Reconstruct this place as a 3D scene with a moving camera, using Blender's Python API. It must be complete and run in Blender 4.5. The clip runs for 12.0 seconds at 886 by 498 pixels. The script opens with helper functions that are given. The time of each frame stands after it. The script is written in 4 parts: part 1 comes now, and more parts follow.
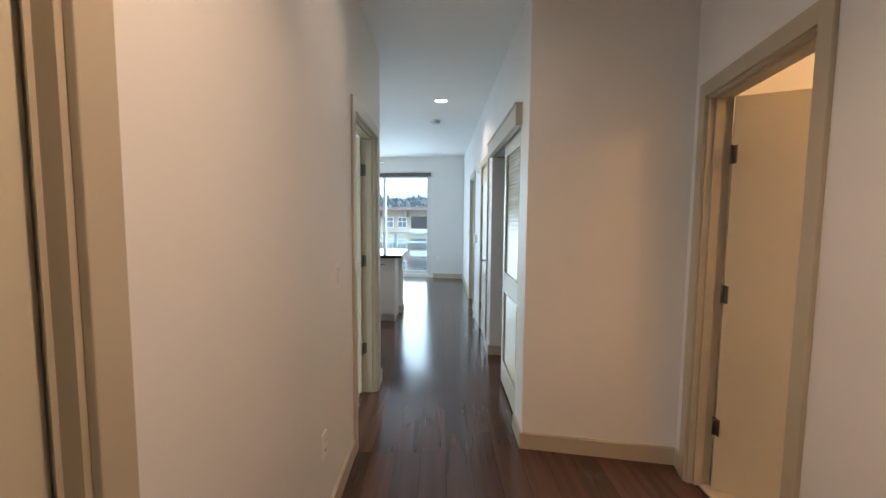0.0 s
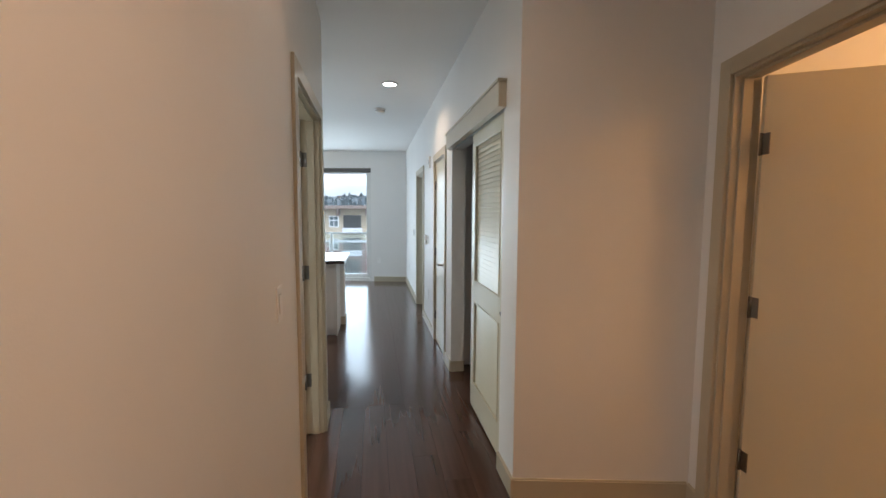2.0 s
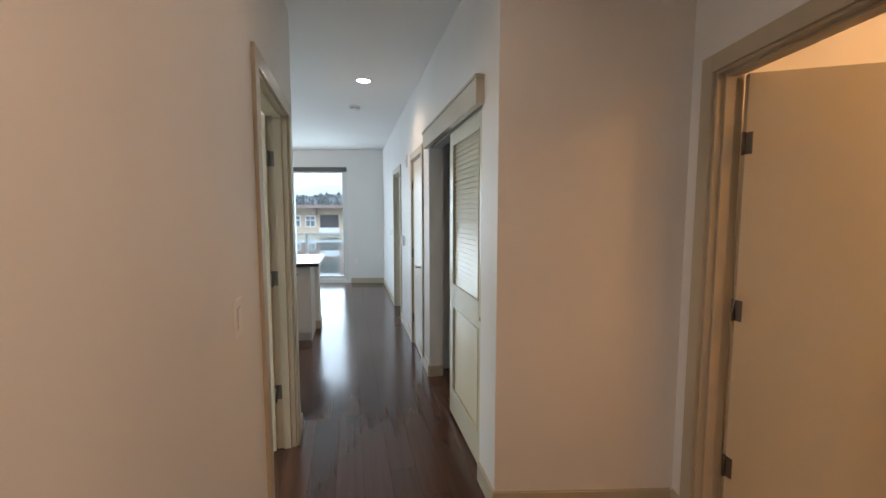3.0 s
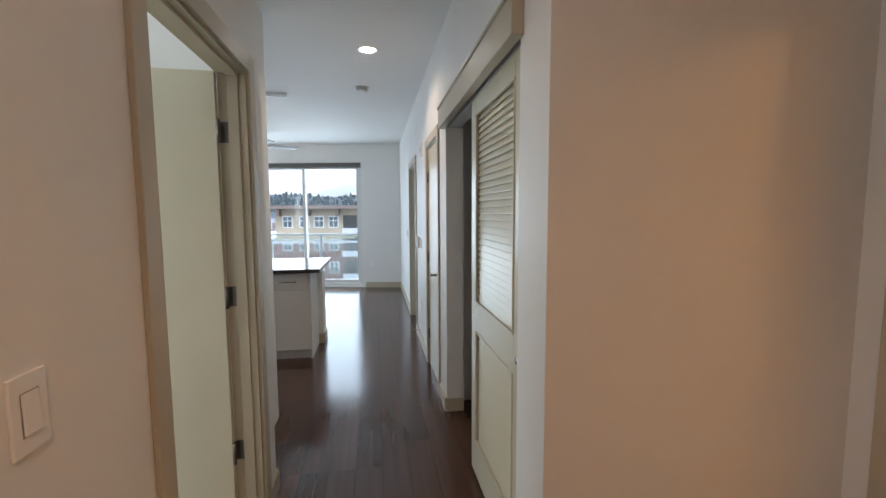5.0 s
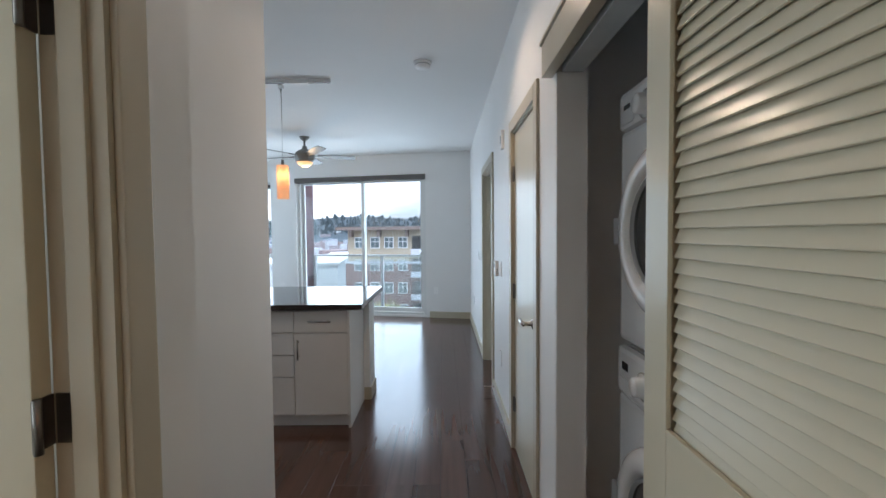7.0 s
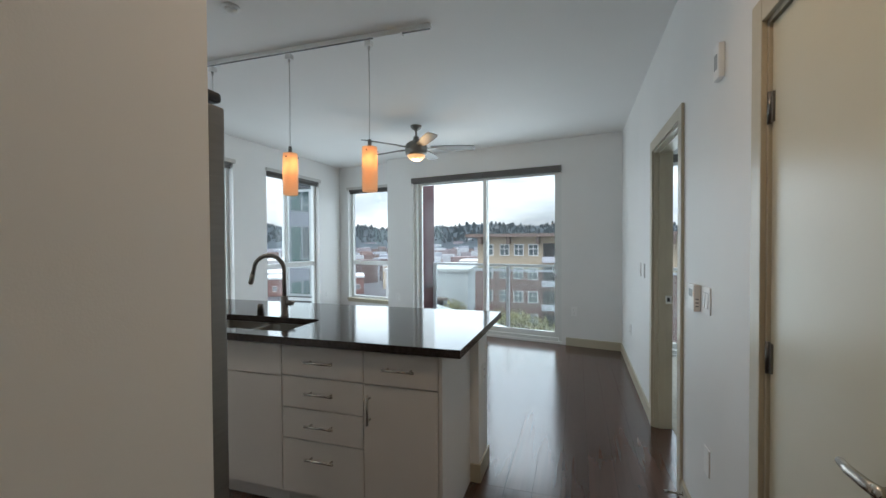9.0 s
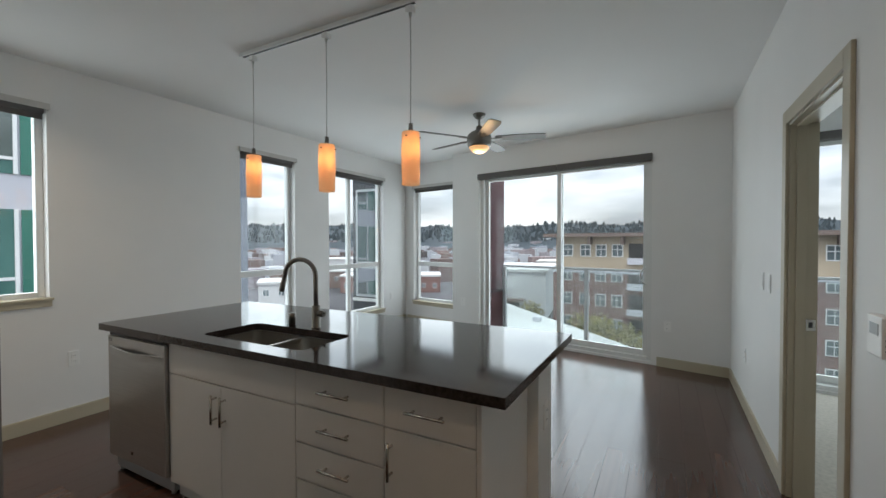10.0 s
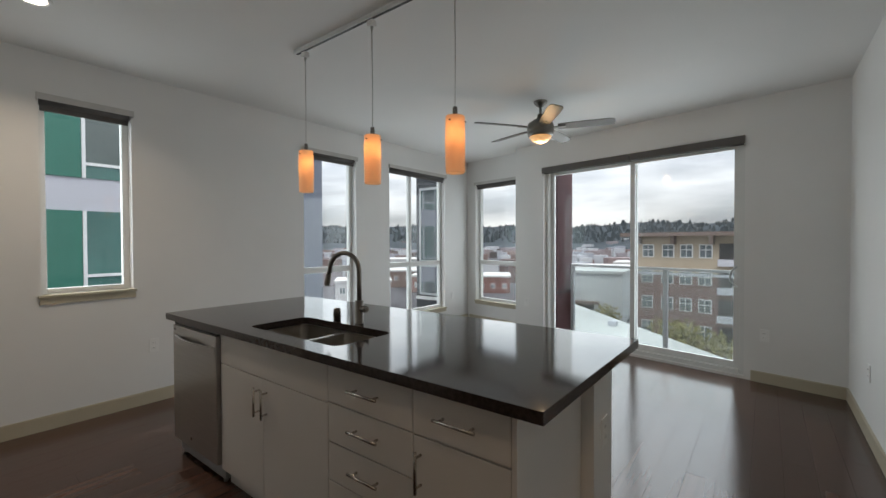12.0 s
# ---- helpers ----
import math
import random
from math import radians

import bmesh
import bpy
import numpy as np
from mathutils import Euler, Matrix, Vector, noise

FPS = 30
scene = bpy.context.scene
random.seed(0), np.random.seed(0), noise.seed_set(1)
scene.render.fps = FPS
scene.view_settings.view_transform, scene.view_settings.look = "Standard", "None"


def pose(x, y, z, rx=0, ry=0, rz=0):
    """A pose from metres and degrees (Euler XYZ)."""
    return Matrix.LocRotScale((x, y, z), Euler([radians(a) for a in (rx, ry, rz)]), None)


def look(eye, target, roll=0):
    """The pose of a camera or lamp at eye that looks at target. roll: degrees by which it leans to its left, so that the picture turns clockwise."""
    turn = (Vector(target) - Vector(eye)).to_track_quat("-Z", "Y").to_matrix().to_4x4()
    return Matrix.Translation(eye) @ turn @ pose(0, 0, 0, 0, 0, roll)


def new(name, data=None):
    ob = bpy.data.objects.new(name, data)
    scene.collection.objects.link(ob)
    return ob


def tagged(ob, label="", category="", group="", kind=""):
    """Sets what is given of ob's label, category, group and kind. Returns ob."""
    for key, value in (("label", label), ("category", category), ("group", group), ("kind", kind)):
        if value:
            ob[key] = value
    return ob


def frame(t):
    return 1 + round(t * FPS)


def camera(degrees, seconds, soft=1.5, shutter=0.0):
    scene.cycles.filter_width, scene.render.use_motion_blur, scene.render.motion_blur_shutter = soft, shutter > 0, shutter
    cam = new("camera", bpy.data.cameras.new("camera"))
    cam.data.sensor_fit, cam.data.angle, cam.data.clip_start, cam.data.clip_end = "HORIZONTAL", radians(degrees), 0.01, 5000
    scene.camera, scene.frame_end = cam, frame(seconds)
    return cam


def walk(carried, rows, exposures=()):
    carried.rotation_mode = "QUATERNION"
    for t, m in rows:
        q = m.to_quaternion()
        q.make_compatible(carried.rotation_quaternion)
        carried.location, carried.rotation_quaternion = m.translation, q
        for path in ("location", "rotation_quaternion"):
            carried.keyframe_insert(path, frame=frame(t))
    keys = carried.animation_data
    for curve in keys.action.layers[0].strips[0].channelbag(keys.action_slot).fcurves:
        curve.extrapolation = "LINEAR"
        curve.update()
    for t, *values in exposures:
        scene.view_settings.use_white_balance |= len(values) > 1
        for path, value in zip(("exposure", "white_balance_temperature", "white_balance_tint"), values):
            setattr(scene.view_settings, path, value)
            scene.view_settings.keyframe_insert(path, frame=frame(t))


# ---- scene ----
cam = camera(93.4, 12.0)

PATH = [
    (0, (0.431, -0.141, 1.469), (0.445, 1.852, 1.303), 0.5),
    (0.5, (0.368, 0.065, 1.475), (0.425, 2.057, 1.307), 0.6),
    (1, (0.293, 0.208, 1.49), (0.432, 2.195, 1.316), 0.2),
    (1.5, (0.248, 0.323, 1.495), (0.489, 2.3, 1.317), 0.1),
    (2, (0.246, 0.414, 1.479), (0.578, 2.379, 1.307), 0.3),
    (2.5, (0.276, 0.438, 1.486), (0.672, 2.391, 1.313), 0.3),
    (2.7, (0.276, 0.467, 1.496), (0.707, 2.412, 1.321), 0.0),
    (4.5, (0.348, 0.962, 1.469), (0.74, 2.914, 1.283), -0.2),
    (5, (0.453, 1.23, 1.461), (0.776, 3.196, 1.285), -0.3),
    (5.5, (0.503, 1.478, 1.45), (0.746, 3.456, 1.291), -0.5),
    (6, (0.477, 1.801, 1.442), (0.637, 3.79, 1.311), -0.3),
    (6.5, (0.48, 2.133, 1.426), (0.564, 4.129, 1.323), -0.4),
    (7, (0.5, 2.467, 1.414), (0.501, 4.466, 1.34), -0.5),
    (7.2, (0.492, 2.599, 1.403), (0.455, 4.597, 1.336), -0.6),
    (8.8, (0.419, 3.548, 1.397), (-0.12, 5.474, 1.359), -0.3),
    (9, (0.405, 3.657, 1.395), (-0.203, 5.562, 1.36), -0.3),
    (9.5, (0.363, 3.907, 1.403), (-0.42, 5.747, 1.369), -0.2),
    (9.8, (0.366, 4.077, 1.408), (-0.519, 5.87, 1.363), -0.5),
    (10, (0.367, 4.174, 1.414), (-0.578, 5.937, 1.378), -0.1),
    (10.5, (0.391, 4.329, 1.415), (-0.679, 6.018, 1.383), -0.3),
    (11, (0.395, 4.364, 1.398), (-0.759, 5.998, 1.367), -0.2),
    (11.5, (0.388, 4.378, 1.372), (-0.815, 5.977, 1.344), -0.2),
    (12, (0.386, 4.39, 1.371), (-0.838, 5.971, 1.338), -0.2),
]
EXPOSURES = [(0.0, 1.85, 5500, 3), (1.0, 1.7, 5800, 6), (2.5, 1.6, 5950, 8), (4.5, 1.55, 5950, 9), (5.5, 1.45, 5800, 10), (6.5, 1.36, 5700, 10), (7.2, 1.32, 5700, 9), (9.0, 0.9, 6250, 8), (10.5, 0.58, 6700, 10), (12.0, 0.45, 6850, 12)]
walk(cam, [(t, look(eye, target, roll)) for t, eye, target, roll in PATH], EXPOSURES)

# ---- world and lights ----
world = bpy.data.worlds.new("sky")
scene.world = world
world.use_nodes = True
wn, wl = world.node_tree.nodes, world.node_tree.links
wn.clear()
sky = wn.new("ShaderNodeTexSky")
sky.sky_type = 'NISHITA'
sky.sun_disc = False
sky.sun_elevation, sky.sun_rotation = radians(48), radians(-30)
coord = wn.new("ShaderNodeTexCoord")
squash = wn.new("ShaderNodeMapping")
squash.inputs["Scale"].default_value = (1.2, 1.2, 6.0)
clouds = wn.new("ShaderNodeTexNoise")
clouds.inputs["Scale"].default_value, clouds.inputs["Detail"].default_value = 2.2, 6.0
shade = wn.new("ShaderNodeValToRGB")
shade.color_ramp.elements[0].position, shade.color_ramp.elements[0].color = 0.36, (3.4, 3.9, 4.6, 1)
shade.color_ramp.elements[1].position, shade.color_ramp.elements[1].color = 0.62, (8.6, 9.1, 9.7, 1)
cover = wn.new("ShaderNodeMixRGB")
cover.inputs[0].default_value = 0.86
back = wn.new("ShaderNodeBackground")
back.inputs["Strength"].default_value = 0.165
wout = wn.new("ShaderNodeOutputWorld")
wl.new(coord.outputs["Generated"], squash.inputs["Vector"])
wl.new(squash.outputs[0], clouds.inputs["Vector"])
wl.new(clouds.outputs["Fac"], shade.inputs[0])
wl.new(sky.outputs[0], cover.inputs[1])
wl.new(shade.outputs[0], cover.inputs[2])
# an overcast sky is brighter overhead than at the horizon
parts = wn.new("ShaderNodeSeparateXYZ")
lift = wn.new("ShaderNodeMath")
lift.operation, lift.use_clamp = 'MULTIPLY_ADD', False
lift.inputs[1].default_value, lift.inputs[2].default_value = 1.5, 0.46
dome = wn.new("ShaderNodeVectorMath")
dome.operation = 'SCALE'
wl.new(coord.outputs["Generated"], parts.inputs[0])
wl.new(parts.outputs["Z"], lift.inputs[0])
wl.new(cover.outputs[0], dome.inputs[0])
wl.new(lift.outputs[0], dome.inputs["Scale"])
wl.new(dome.outputs[0], back.inputs[0])
wl.new(back.outputs[0], wout.inputs[0])

sun = new("sun", bpy.data.lights.new("sun", 'SUN'))
sun.data.energy, sun.data.angle, sun.data.color = 0.7, radians(12), (1.0, 0.95, 0.88)
sun.matrix_world = look((0, 0, 0), (-0.30, 0.50, -0.80))


def lamp(name, kind, m, watts, colour, size=0.1, spread=None):
    d = bpy.data.lights.new(name, kind)
    d.energy, d.color = watts, colour
    if kind == 'AREA':
        d.shape, d.size = 'DISK', size
        if spread:
            d.spread = radians(spread)
    else:
        d.shadow_soft_size = size
    o = new(name, d)
    o.matrix_world = m
    return o


WARM = (1.0, 0.57, 0.32)
# recessed downlights of the hall, the kitchen and the bathroom
lamp("downlight_lamp", 'AREA', pose(0.428, 4.76, 2.742), 2.4, (1.0, 0.70, 0.45), 0.12, 140)
lamp("downlight_lamp", 'AREA', pose(0.43, 1.75, 2.742), 0.6, WARM, 0.12, 150)
lamp("downlight_lamp", 'AREA', pose(0.45, 0.42, 2.742), 3.9, WARM, 0.12, 125)
lamp("downlight_lamp", 'AREA', pose(-2.92, 4.86, 2.742), 5.0, (1.0, 0.84, 0.66), 0.12, 140)

DAY = (0.82, 0.94, 1.0)


def window_light(m, w, h, watts, colour=DAY):
    """The sky's light as it comes in through an opening w by h; local x along the wall, y outdoors."""
    d = bpy.data.lights.new("window_light", 'AREA')
    d.energy, d.color, d.shape, d.size, d.size_y = watts, colour, 'RECTANGLE', w, h
    o = new("window_light", d)
    o.matrix_world = m @ pose(w / 2, 0.14, h / 2, -90, 0, 0)


BALCONY_WALL = pose(-2.6, 10.035, 0, 0, 0, -11.05)
WEST_WALL = pose(-3.79, 3.38, 0, 0, 0, 90)
window_light(BALCONY_WALL @ pose(0.55, 0, 0.10), 2.27, 2.25, 19.5)
window_light(BALCONY_WALL @ pose(-1.0, 0.20, 0.42), 0.85, 1.9, 4.2)
window_light(BALCONY_WALL @ pose(4.10, 0, 0.10), 1.85, 2.25, 14)
window_light(WEST_WALL @ pose(3.86, 0, 0.35), 0.67, 2.0, 3.8)
window_light(WEST_WALL @ pose(5.23, 0, 0.35), 1.18, 2.0, 5.8)
window_light(WEST_WALL @ pose(1.66, 0, 1.03), 0.48, 1.35, 3)
window_light(pose(-3.79, 0.8, 0, 0, 0, 90) @ pose(0.3, 0, 0.3), 2.15, 2.3, 16, (1.0, 0.97, 0.86))
lamp("bathroom_lamp", 'POINT', pose(2.95, 0.9, 2.45), 8.0, (1.0, 0.46, 0.15), 0.12)


# ---- materials ----
def material(name, colour, rough=0.5, metal=0.0, var=0.06, scale=6.0, bump=0.0, bump_scale=180.0, stretch=(1, 1, 1), coat=0.0, rvar=0.0, each=0.0):
    m = bpy.data.materials.new(name)
    m.use_nodes = True
    n, l = m.node_tree.nodes, m.node_tree.links
    p = n["Principled BSDF"]
    p.inputs["Roughness"].default_value = rough
    p.inputs["Metallic"].default_value = metal
    p.inputs["Coat Weight"].default_value = coat
    p.inputs["Coat Roughness"].default_value = 0.08
    tc = n.new("ShaderNodeTexCoord")
    mp = n.new("ShaderNodeMapping")
    mp.inputs["Scale"].default_value = stretch
    l.new(tc.outputs["Object"], mp.inputs["Vector"])
    big = n.new("ShaderNodeTexNoise")
    big.inputs["Scale"].default_value, big.inputs["Detail"].default_value = scale, 5
    l.new(mp.outputs[0], big.inputs["Vector"])
    ramp = n.new("ShaderNodeValToRGB")
    ramp.color_ramp.elements[0].position, ramp.color_ramp.elements[1].position = 0.3, 0.7
    ramp.color_ramp.elements[0].color = (*[c * (1 - var) for c in colour], 1)
    ramp.color_ramp.elements[1].color = (*[min(1, c * (1 + var)) for c in colour], 1)
    l.new(big.outputs["Fac"], ramp.inputs[0])
    out = ramp.outputs[0]
    if each:
        info = n.new("ShaderNodeObjectInfo")
        far = n.new("ShaderNodeMath")
        far.operation, far.inputs[1].default_value = 'MULTIPLY', 60.0
        l.new(info.outputs["Random"], far.inputs[0])
        l.new(far.outputs[0], mp.inputs["Location"])
        mr = n.new("ShaderNodeMapRange")
        mr.inputs["To Min"].default_value, mr.inputs["To Max"].default_value = 1 - each, 1 + each
        l.new(info.outputs["Random"], mr.inputs["Value"])
        hsv = n.new("ShaderNodeHueSaturation")
        l.new(out, hsv.inputs["Color"])
        l.new(mr.outputs[0], hsv.inputs["Value"])
        out = hsv.outputs[0]
    l.new(out, p.inputs["Base Color"])
    if rvar:
        rr = n.new("ShaderNodeMapRange")
        rr.inputs["To Min"].default_value, rr.inputs["To Max"].default_value = max(0.02, rough - rvar), rough + rvar
        l.new(big.outputs["Fac"], rr.inputs["Value"])
        l.new(rr.outputs[0], p.inputs["Roughness"])
    if bump:
        fine = n.new("ShaderNodeTexNoise")
        fine.inputs["Scale"].default_value, fine.inputs["Detail"].default_value = bump_scale, 3
        l.new(mp.outputs[0], fine.inputs["Vector"])
        b = n.new("ShaderNodeBump")
        b.inputs["Strength"].default_value, b.inputs["Distance"].default_value = bump, 0.002
        l.new(fine.outputs["Fac"], b.inputs["Height"])
        l.new(b.outputs[0], p.inputs["Normal"])
        l.new(b.outputs[0], p.inputs["Coat Normal"])
    return m


def glowing(name, colour, strength, base=(0.8, 0.7, 0.55)):
    m = material(name, base, 0.35)
    p = m.node_tree.nodes["Principled BSDF"]
    p.inputs["Emission Color"].default_value = (*colour, 1)
    p.inputs["Emission Strength"].default_value = strength
    return m


def glass_material(name, tint=(0.975, 0.985, 0.985), gloss=1.0, haze=0.0):
    m = bpy.data.materials.new(name)
    m.use_nodes = True
    n, l = m.node_tree.nodes, m.node_tree.links
    n.clear()
    tr, gl, fr, mix, out = (n.new("ShaderNode" + k) for k in ("BsdfTransparent", "BsdfGlossy", "LayerWeight", "MixShader", "OutputMaterial"))
    tr.inputs[0].default_value = (*tint, 1)
    gl.inputs["Roughness"].default_value = 0.01
    gl.inputs["Color"].default_value = (gloss, gloss, gloss, 1)
    pw, ad = n.new("ShaderNodeMath"), n.new("ShaderNodeMath")
    pw.operation, ad.operation = 'POWER', 'MULTIPLY_ADD'
    pw.inputs[1].default_value = 4.0
    ad.inputs[1].default_value, ad.inputs[2].default_value = 0.9, 0.03
    fr.inputs["Blend"].default_value = 0.5
    l.new(fr.outputs["Facing"], pw.inputs[0])
    l.new(pw.outputs[0], ad.inputs[0])
    l.new(ad.outputs[0], mix.inputs[0])
    l.new(tr.outputs[0], mix.inputs[1])
    l.new(gl.outputs[0], mix.inputs[2])
    last = mix
    if haze:
        df, m2 = n.new("ShaderNodeBsdfDiffuse"), n.new("ShaderNodeMixShader")
        df.inputs[0].default_value = (0.85, 0.88, 0.88, 1)
        m2.inputs[0].default_value = haze
        l.new(mix.outputs[0], m2.inputs[1])
        l.new(df.outputs[0], m2.inputs[2])
        last = m2
    l.new(last.outputs[0], out.inputs[0])
    return m


M = dict(
    wall=material("wall_paint", (0.83, 0.83, 0.82), 0.5, var=0.025, scale=1.3, bump=0.12, bump_scale=260),
    ceiling=material("ceiling_paint", (0.87, 0.87, 0.86), 0.7, var=0.02, scale=0.9, bump=0.15, bump_scale=160),
    trim=material("trim_paint", (0.51, 0.46, 0.35), 0.32, var=0.04, scale=3, bump=0.04, bump_scale=90),
    door=material("door_paint", (0.60, 0.56, 0.43), 0.28, var=0.03, scale=2.2, bump=0.05, bump_scale=60),
    plank=material("dark_wood_plank", (0.072, 0.036, 0.025), 0.17, var=0.24, scale=2.6, bump=0.12, bump_scale=26, coat=0.15, stretch=(8, 0.35, 8), rvar=0.05, each=0.24),
    under=material("floor_joint", (0.012, 0.008, 0.006), 0.7),
    cabinet=material("cabinet_laminate", (0.74, 0.72, 0.70), 0.30, var=0.02, scale=2),
    quartz=material("dark_quartz", (0.042, 0.033, 0.031), 0.09, var=0.35, scale=60, rvar=0.02),
    steel=material("brushed_steel", (0.52, 0.51, 0.50), 0.36, 1.0, var=0.05, scale=6, bump=0.04, bump_scale=160, stretch=(1, 1, 30)),
    fridge=material("dark_stainless", (0.22, 0.205, 0.19), 0.38, 1.0, var=0.05, scale=5, bump=0.03, bump_scale=160, stretch=(1, 1, 25)),
    sink=material("sink_steel", (0.46, 0.44, 0.41), 0.34, 1.0, var=0.12, scale=8, bump=0.06, bump_scale=140),
    nickel=material("brushed_nickel", (0.50, 0.47, 0.43), 0.27, 1.0, var=0.06, scale=20),
    # nickel with its colour darkened for the backlight behind faucet and air gap
    faucet=material("backlit_nickel", (0.22, 0.20, 0.18), 0.30, 1.0, var=0.06, scale=20),
    hinge=material("dark_hinge_metal", (0.19, 0.18, 0.17), 0.34, 1.0, var=0.08, scale=20),
    fanmetal=material("fan_nickel", (0.25, 0.235, 0.215), 0.34, 1.0, var=0.06, scale=20),
    blade=material("fan_blade", (0.12, 0.108, 0.098), 0.42, 0.2, var=0.08, scale=5),
    black=material("black_plastic", (0.015, 0.015, 0.016), 0.4),
    white=material("white_plastic", (0.88, 0.88, 0.87), 0.35, var=0.015),
    enamel=material("white_enamel", (0.76, 0.77, 0.78), 0.18, var=0.015, scale=3, coat=0.4),
    greyp=material("grey_plastic", (0.33, 0.34, 0.35), 0.4),
    vinyl=material("white_vinyl", (0.78, 0.79, 0.78), 0.35, var=0.02),
    blind=material("blind_fabric", (0.12, 0.113, 0.108), 0.75, var=0.06, bump=0.2, bump_scale=400),
    rail=material("blind_cassette", (0.58, 0.57, 0.55), 0.45),
    carpet=material("carpet", (0.50, 0.47, 0.41), 0.95, var=0.12, scale=40, bump=0.9, bump_scale=320),
    tile=material("bath_tile", (0.52, 0.46, 0.36), 0.35, var=0.08),
    darkglass=material("dark_door_glass", (0.012, 0.014, 0.016), 0.06, coat=0.5),
    glass=glass_material("window_glass"),
    hazyglass=glass_material("sliding_pane_glass", gloss=0.4, haze=0.05),
    railglass=glass_material("rail_glass", (0.90, 0.95, 0.94), haze=0.10),
    shade=glowing("amber_glass", (1.0, 0.55, 0.28), 0.20, (0.80, 0.60, 0.42)),
    bowl=glowing("fan_bowl_glass", (1.0, 0.50, 0.16), 0.42),
    lens=glowing("downlight_lens", (1.0, 0.93, 0.82), 7.0),
    alum=material("balcony_aluminium", (0.55, 0.58, 0.59), 0.4, 0.3),
    redpanel=material("dark_red_panel", (0.10, 0.035, 0.040), 0.55, var=0.1),
    greypanel=material("grey_panel", (0.055, 0.060, 0.068), 0.5, var=0.08, scale=1),
    concrete=material("concrete", (0.42, 0.41, 0.39), 0.85, var=0.12, scale=2, bump=0.3, bump_scale=30),
)


sh = M["shade"].node_tree.nodes["Principled BSDF"]
sn, sl = M["shade"].node_tree.nodes, M["shade"].node_tree.links
glow, mixed = sn.new("ShaderNodeBsdfTranslucent"), sn.new("ShaderNodeMixShader")
glow.inputs[0].default_value = (0.95, 0.74, 0.50, 1)
mixed.inputs[0].default_value = 0.45
sl.new(sh.outputs[0], mixed.inputs[1])
sl.new(glow.outputs[0], mixed.inputs[2])
sl.new(mixed.outputs[0], sn["Material Output"].inputs[0])
sh.inputs["Transmission Weight"].default_value, sh.inputs["Roughness"].default_value, sh.inputs["IOR"].default_value = 0.08, 0.7, 1.15


# ---- mesh helpers ----
def box(bm, x0, x1, y0, y1, z0, z1, bev=0.0):
    vs = bmesh.ops.create_cube(bm, size=1, matrix=Matrix.Translation(((x0 + x1) / 2, (y0 + y1) / 2, (z0 + z1) / 2)) @ Matrix.Diagonal((abs(x1 - x0), abs(y1 - y0), abs(z1 - z0), 1)))["verts"]
    if bev:
        es = {e for v in vs for e in v.link_edges}
        bmesh.ops.bevel(bm, geom=list(es), offset=bev, segments=2, profile=0.6, affect='EDGES')
    return bm


def B(x0, x1, y0, y1, z0, z1, bev=0.0):
    return box(bmesh.new(), x0, x1, y0, y1, z0, z1, bev)


def tube(bm, pts, r, n=12, caps=True):
    """A round bar along a line of points; r is one radius or one for each point."""
    pts = [Vector(p) for p in pts]
    rs = r if isinstance(r, (list, tuple)) else [r] * len(pts)
    rings, side = [], None
    for i, p in enumerate(pts):
        d = (pts[min(i + 1, len(pts) - 1)] - pts[max(i - 1, 0)]).normalized()
        if side is None:
            side = d.orthogonal().normalized()
        side = (side - d * side.dot(d)).normalized()
        up = d.cross(side)
        rings.append([bm.verts.new(p + rs[i] * (math.cos(a) * side + math.sin(a) * up)) for a in (2 * math.pi * k / n for k in range(n))])
    for a, b in zip(rings, rings[1:]):
        for k in range(n):
            f = bm.faces.new((a[k], a[(k + 1) % n], b[(k + 1) % n], b[k]))
            f.smooth = True
    if caps:
        bm.faces.new(rings[0][::-1])
        bm.faces.new(rings[-1])
    return bm


def lathe(bm, profile, n=32, m=Matrix()):
    """Turns a profile of (radius, height) round the z axis."""
    rings = [[bm.verts.new(m @ Vector((r * math.cos(2 * math.pi * k / n), r * math.sin(2 * math.pi * k / n), z))) for k in range(n)] for r, z in profile]
    for a, b in zip(rings, rings[1:]):
        for k in range(n):
            f = bm.faces.new((a[k], a[(k + 1) % n], b[(k + 1) % n], b[k]))
            f.smooth = True
    if profile[0][0] > 1e-4:
        bm.faces.new(rings[0][::-1])
    if profile[-1][0] > 1e-4:
        bm.faces.new(rings[-1])
    return bm


def part(name, bm, mat, parent=None, label="", m=None):
    me = bpy.data.meshes.new(name)
    bmesh.ops.recalc_face_normals(bm, faces=bm.faces)
    bm.to_mesh(me)
    bm.free()
    me.materials.append(mat)
    ob = new(name, me)
    if parent is not None:
        ob.parent = parent
    if m is not None:
        ob.matrix_basis = m
    if label:
        ob["label"] = label
    return ob


def thing(name, m, label, category, group="", kind=""):
    ob = new(name)
    ob.empty_display_size = 0.1
    ob.matrix_basis = m
    return tagged(ob, label, category, group, kind)


def setting(ob, label="", category=""):
    return tagged(ob, label, category, kind="structure")


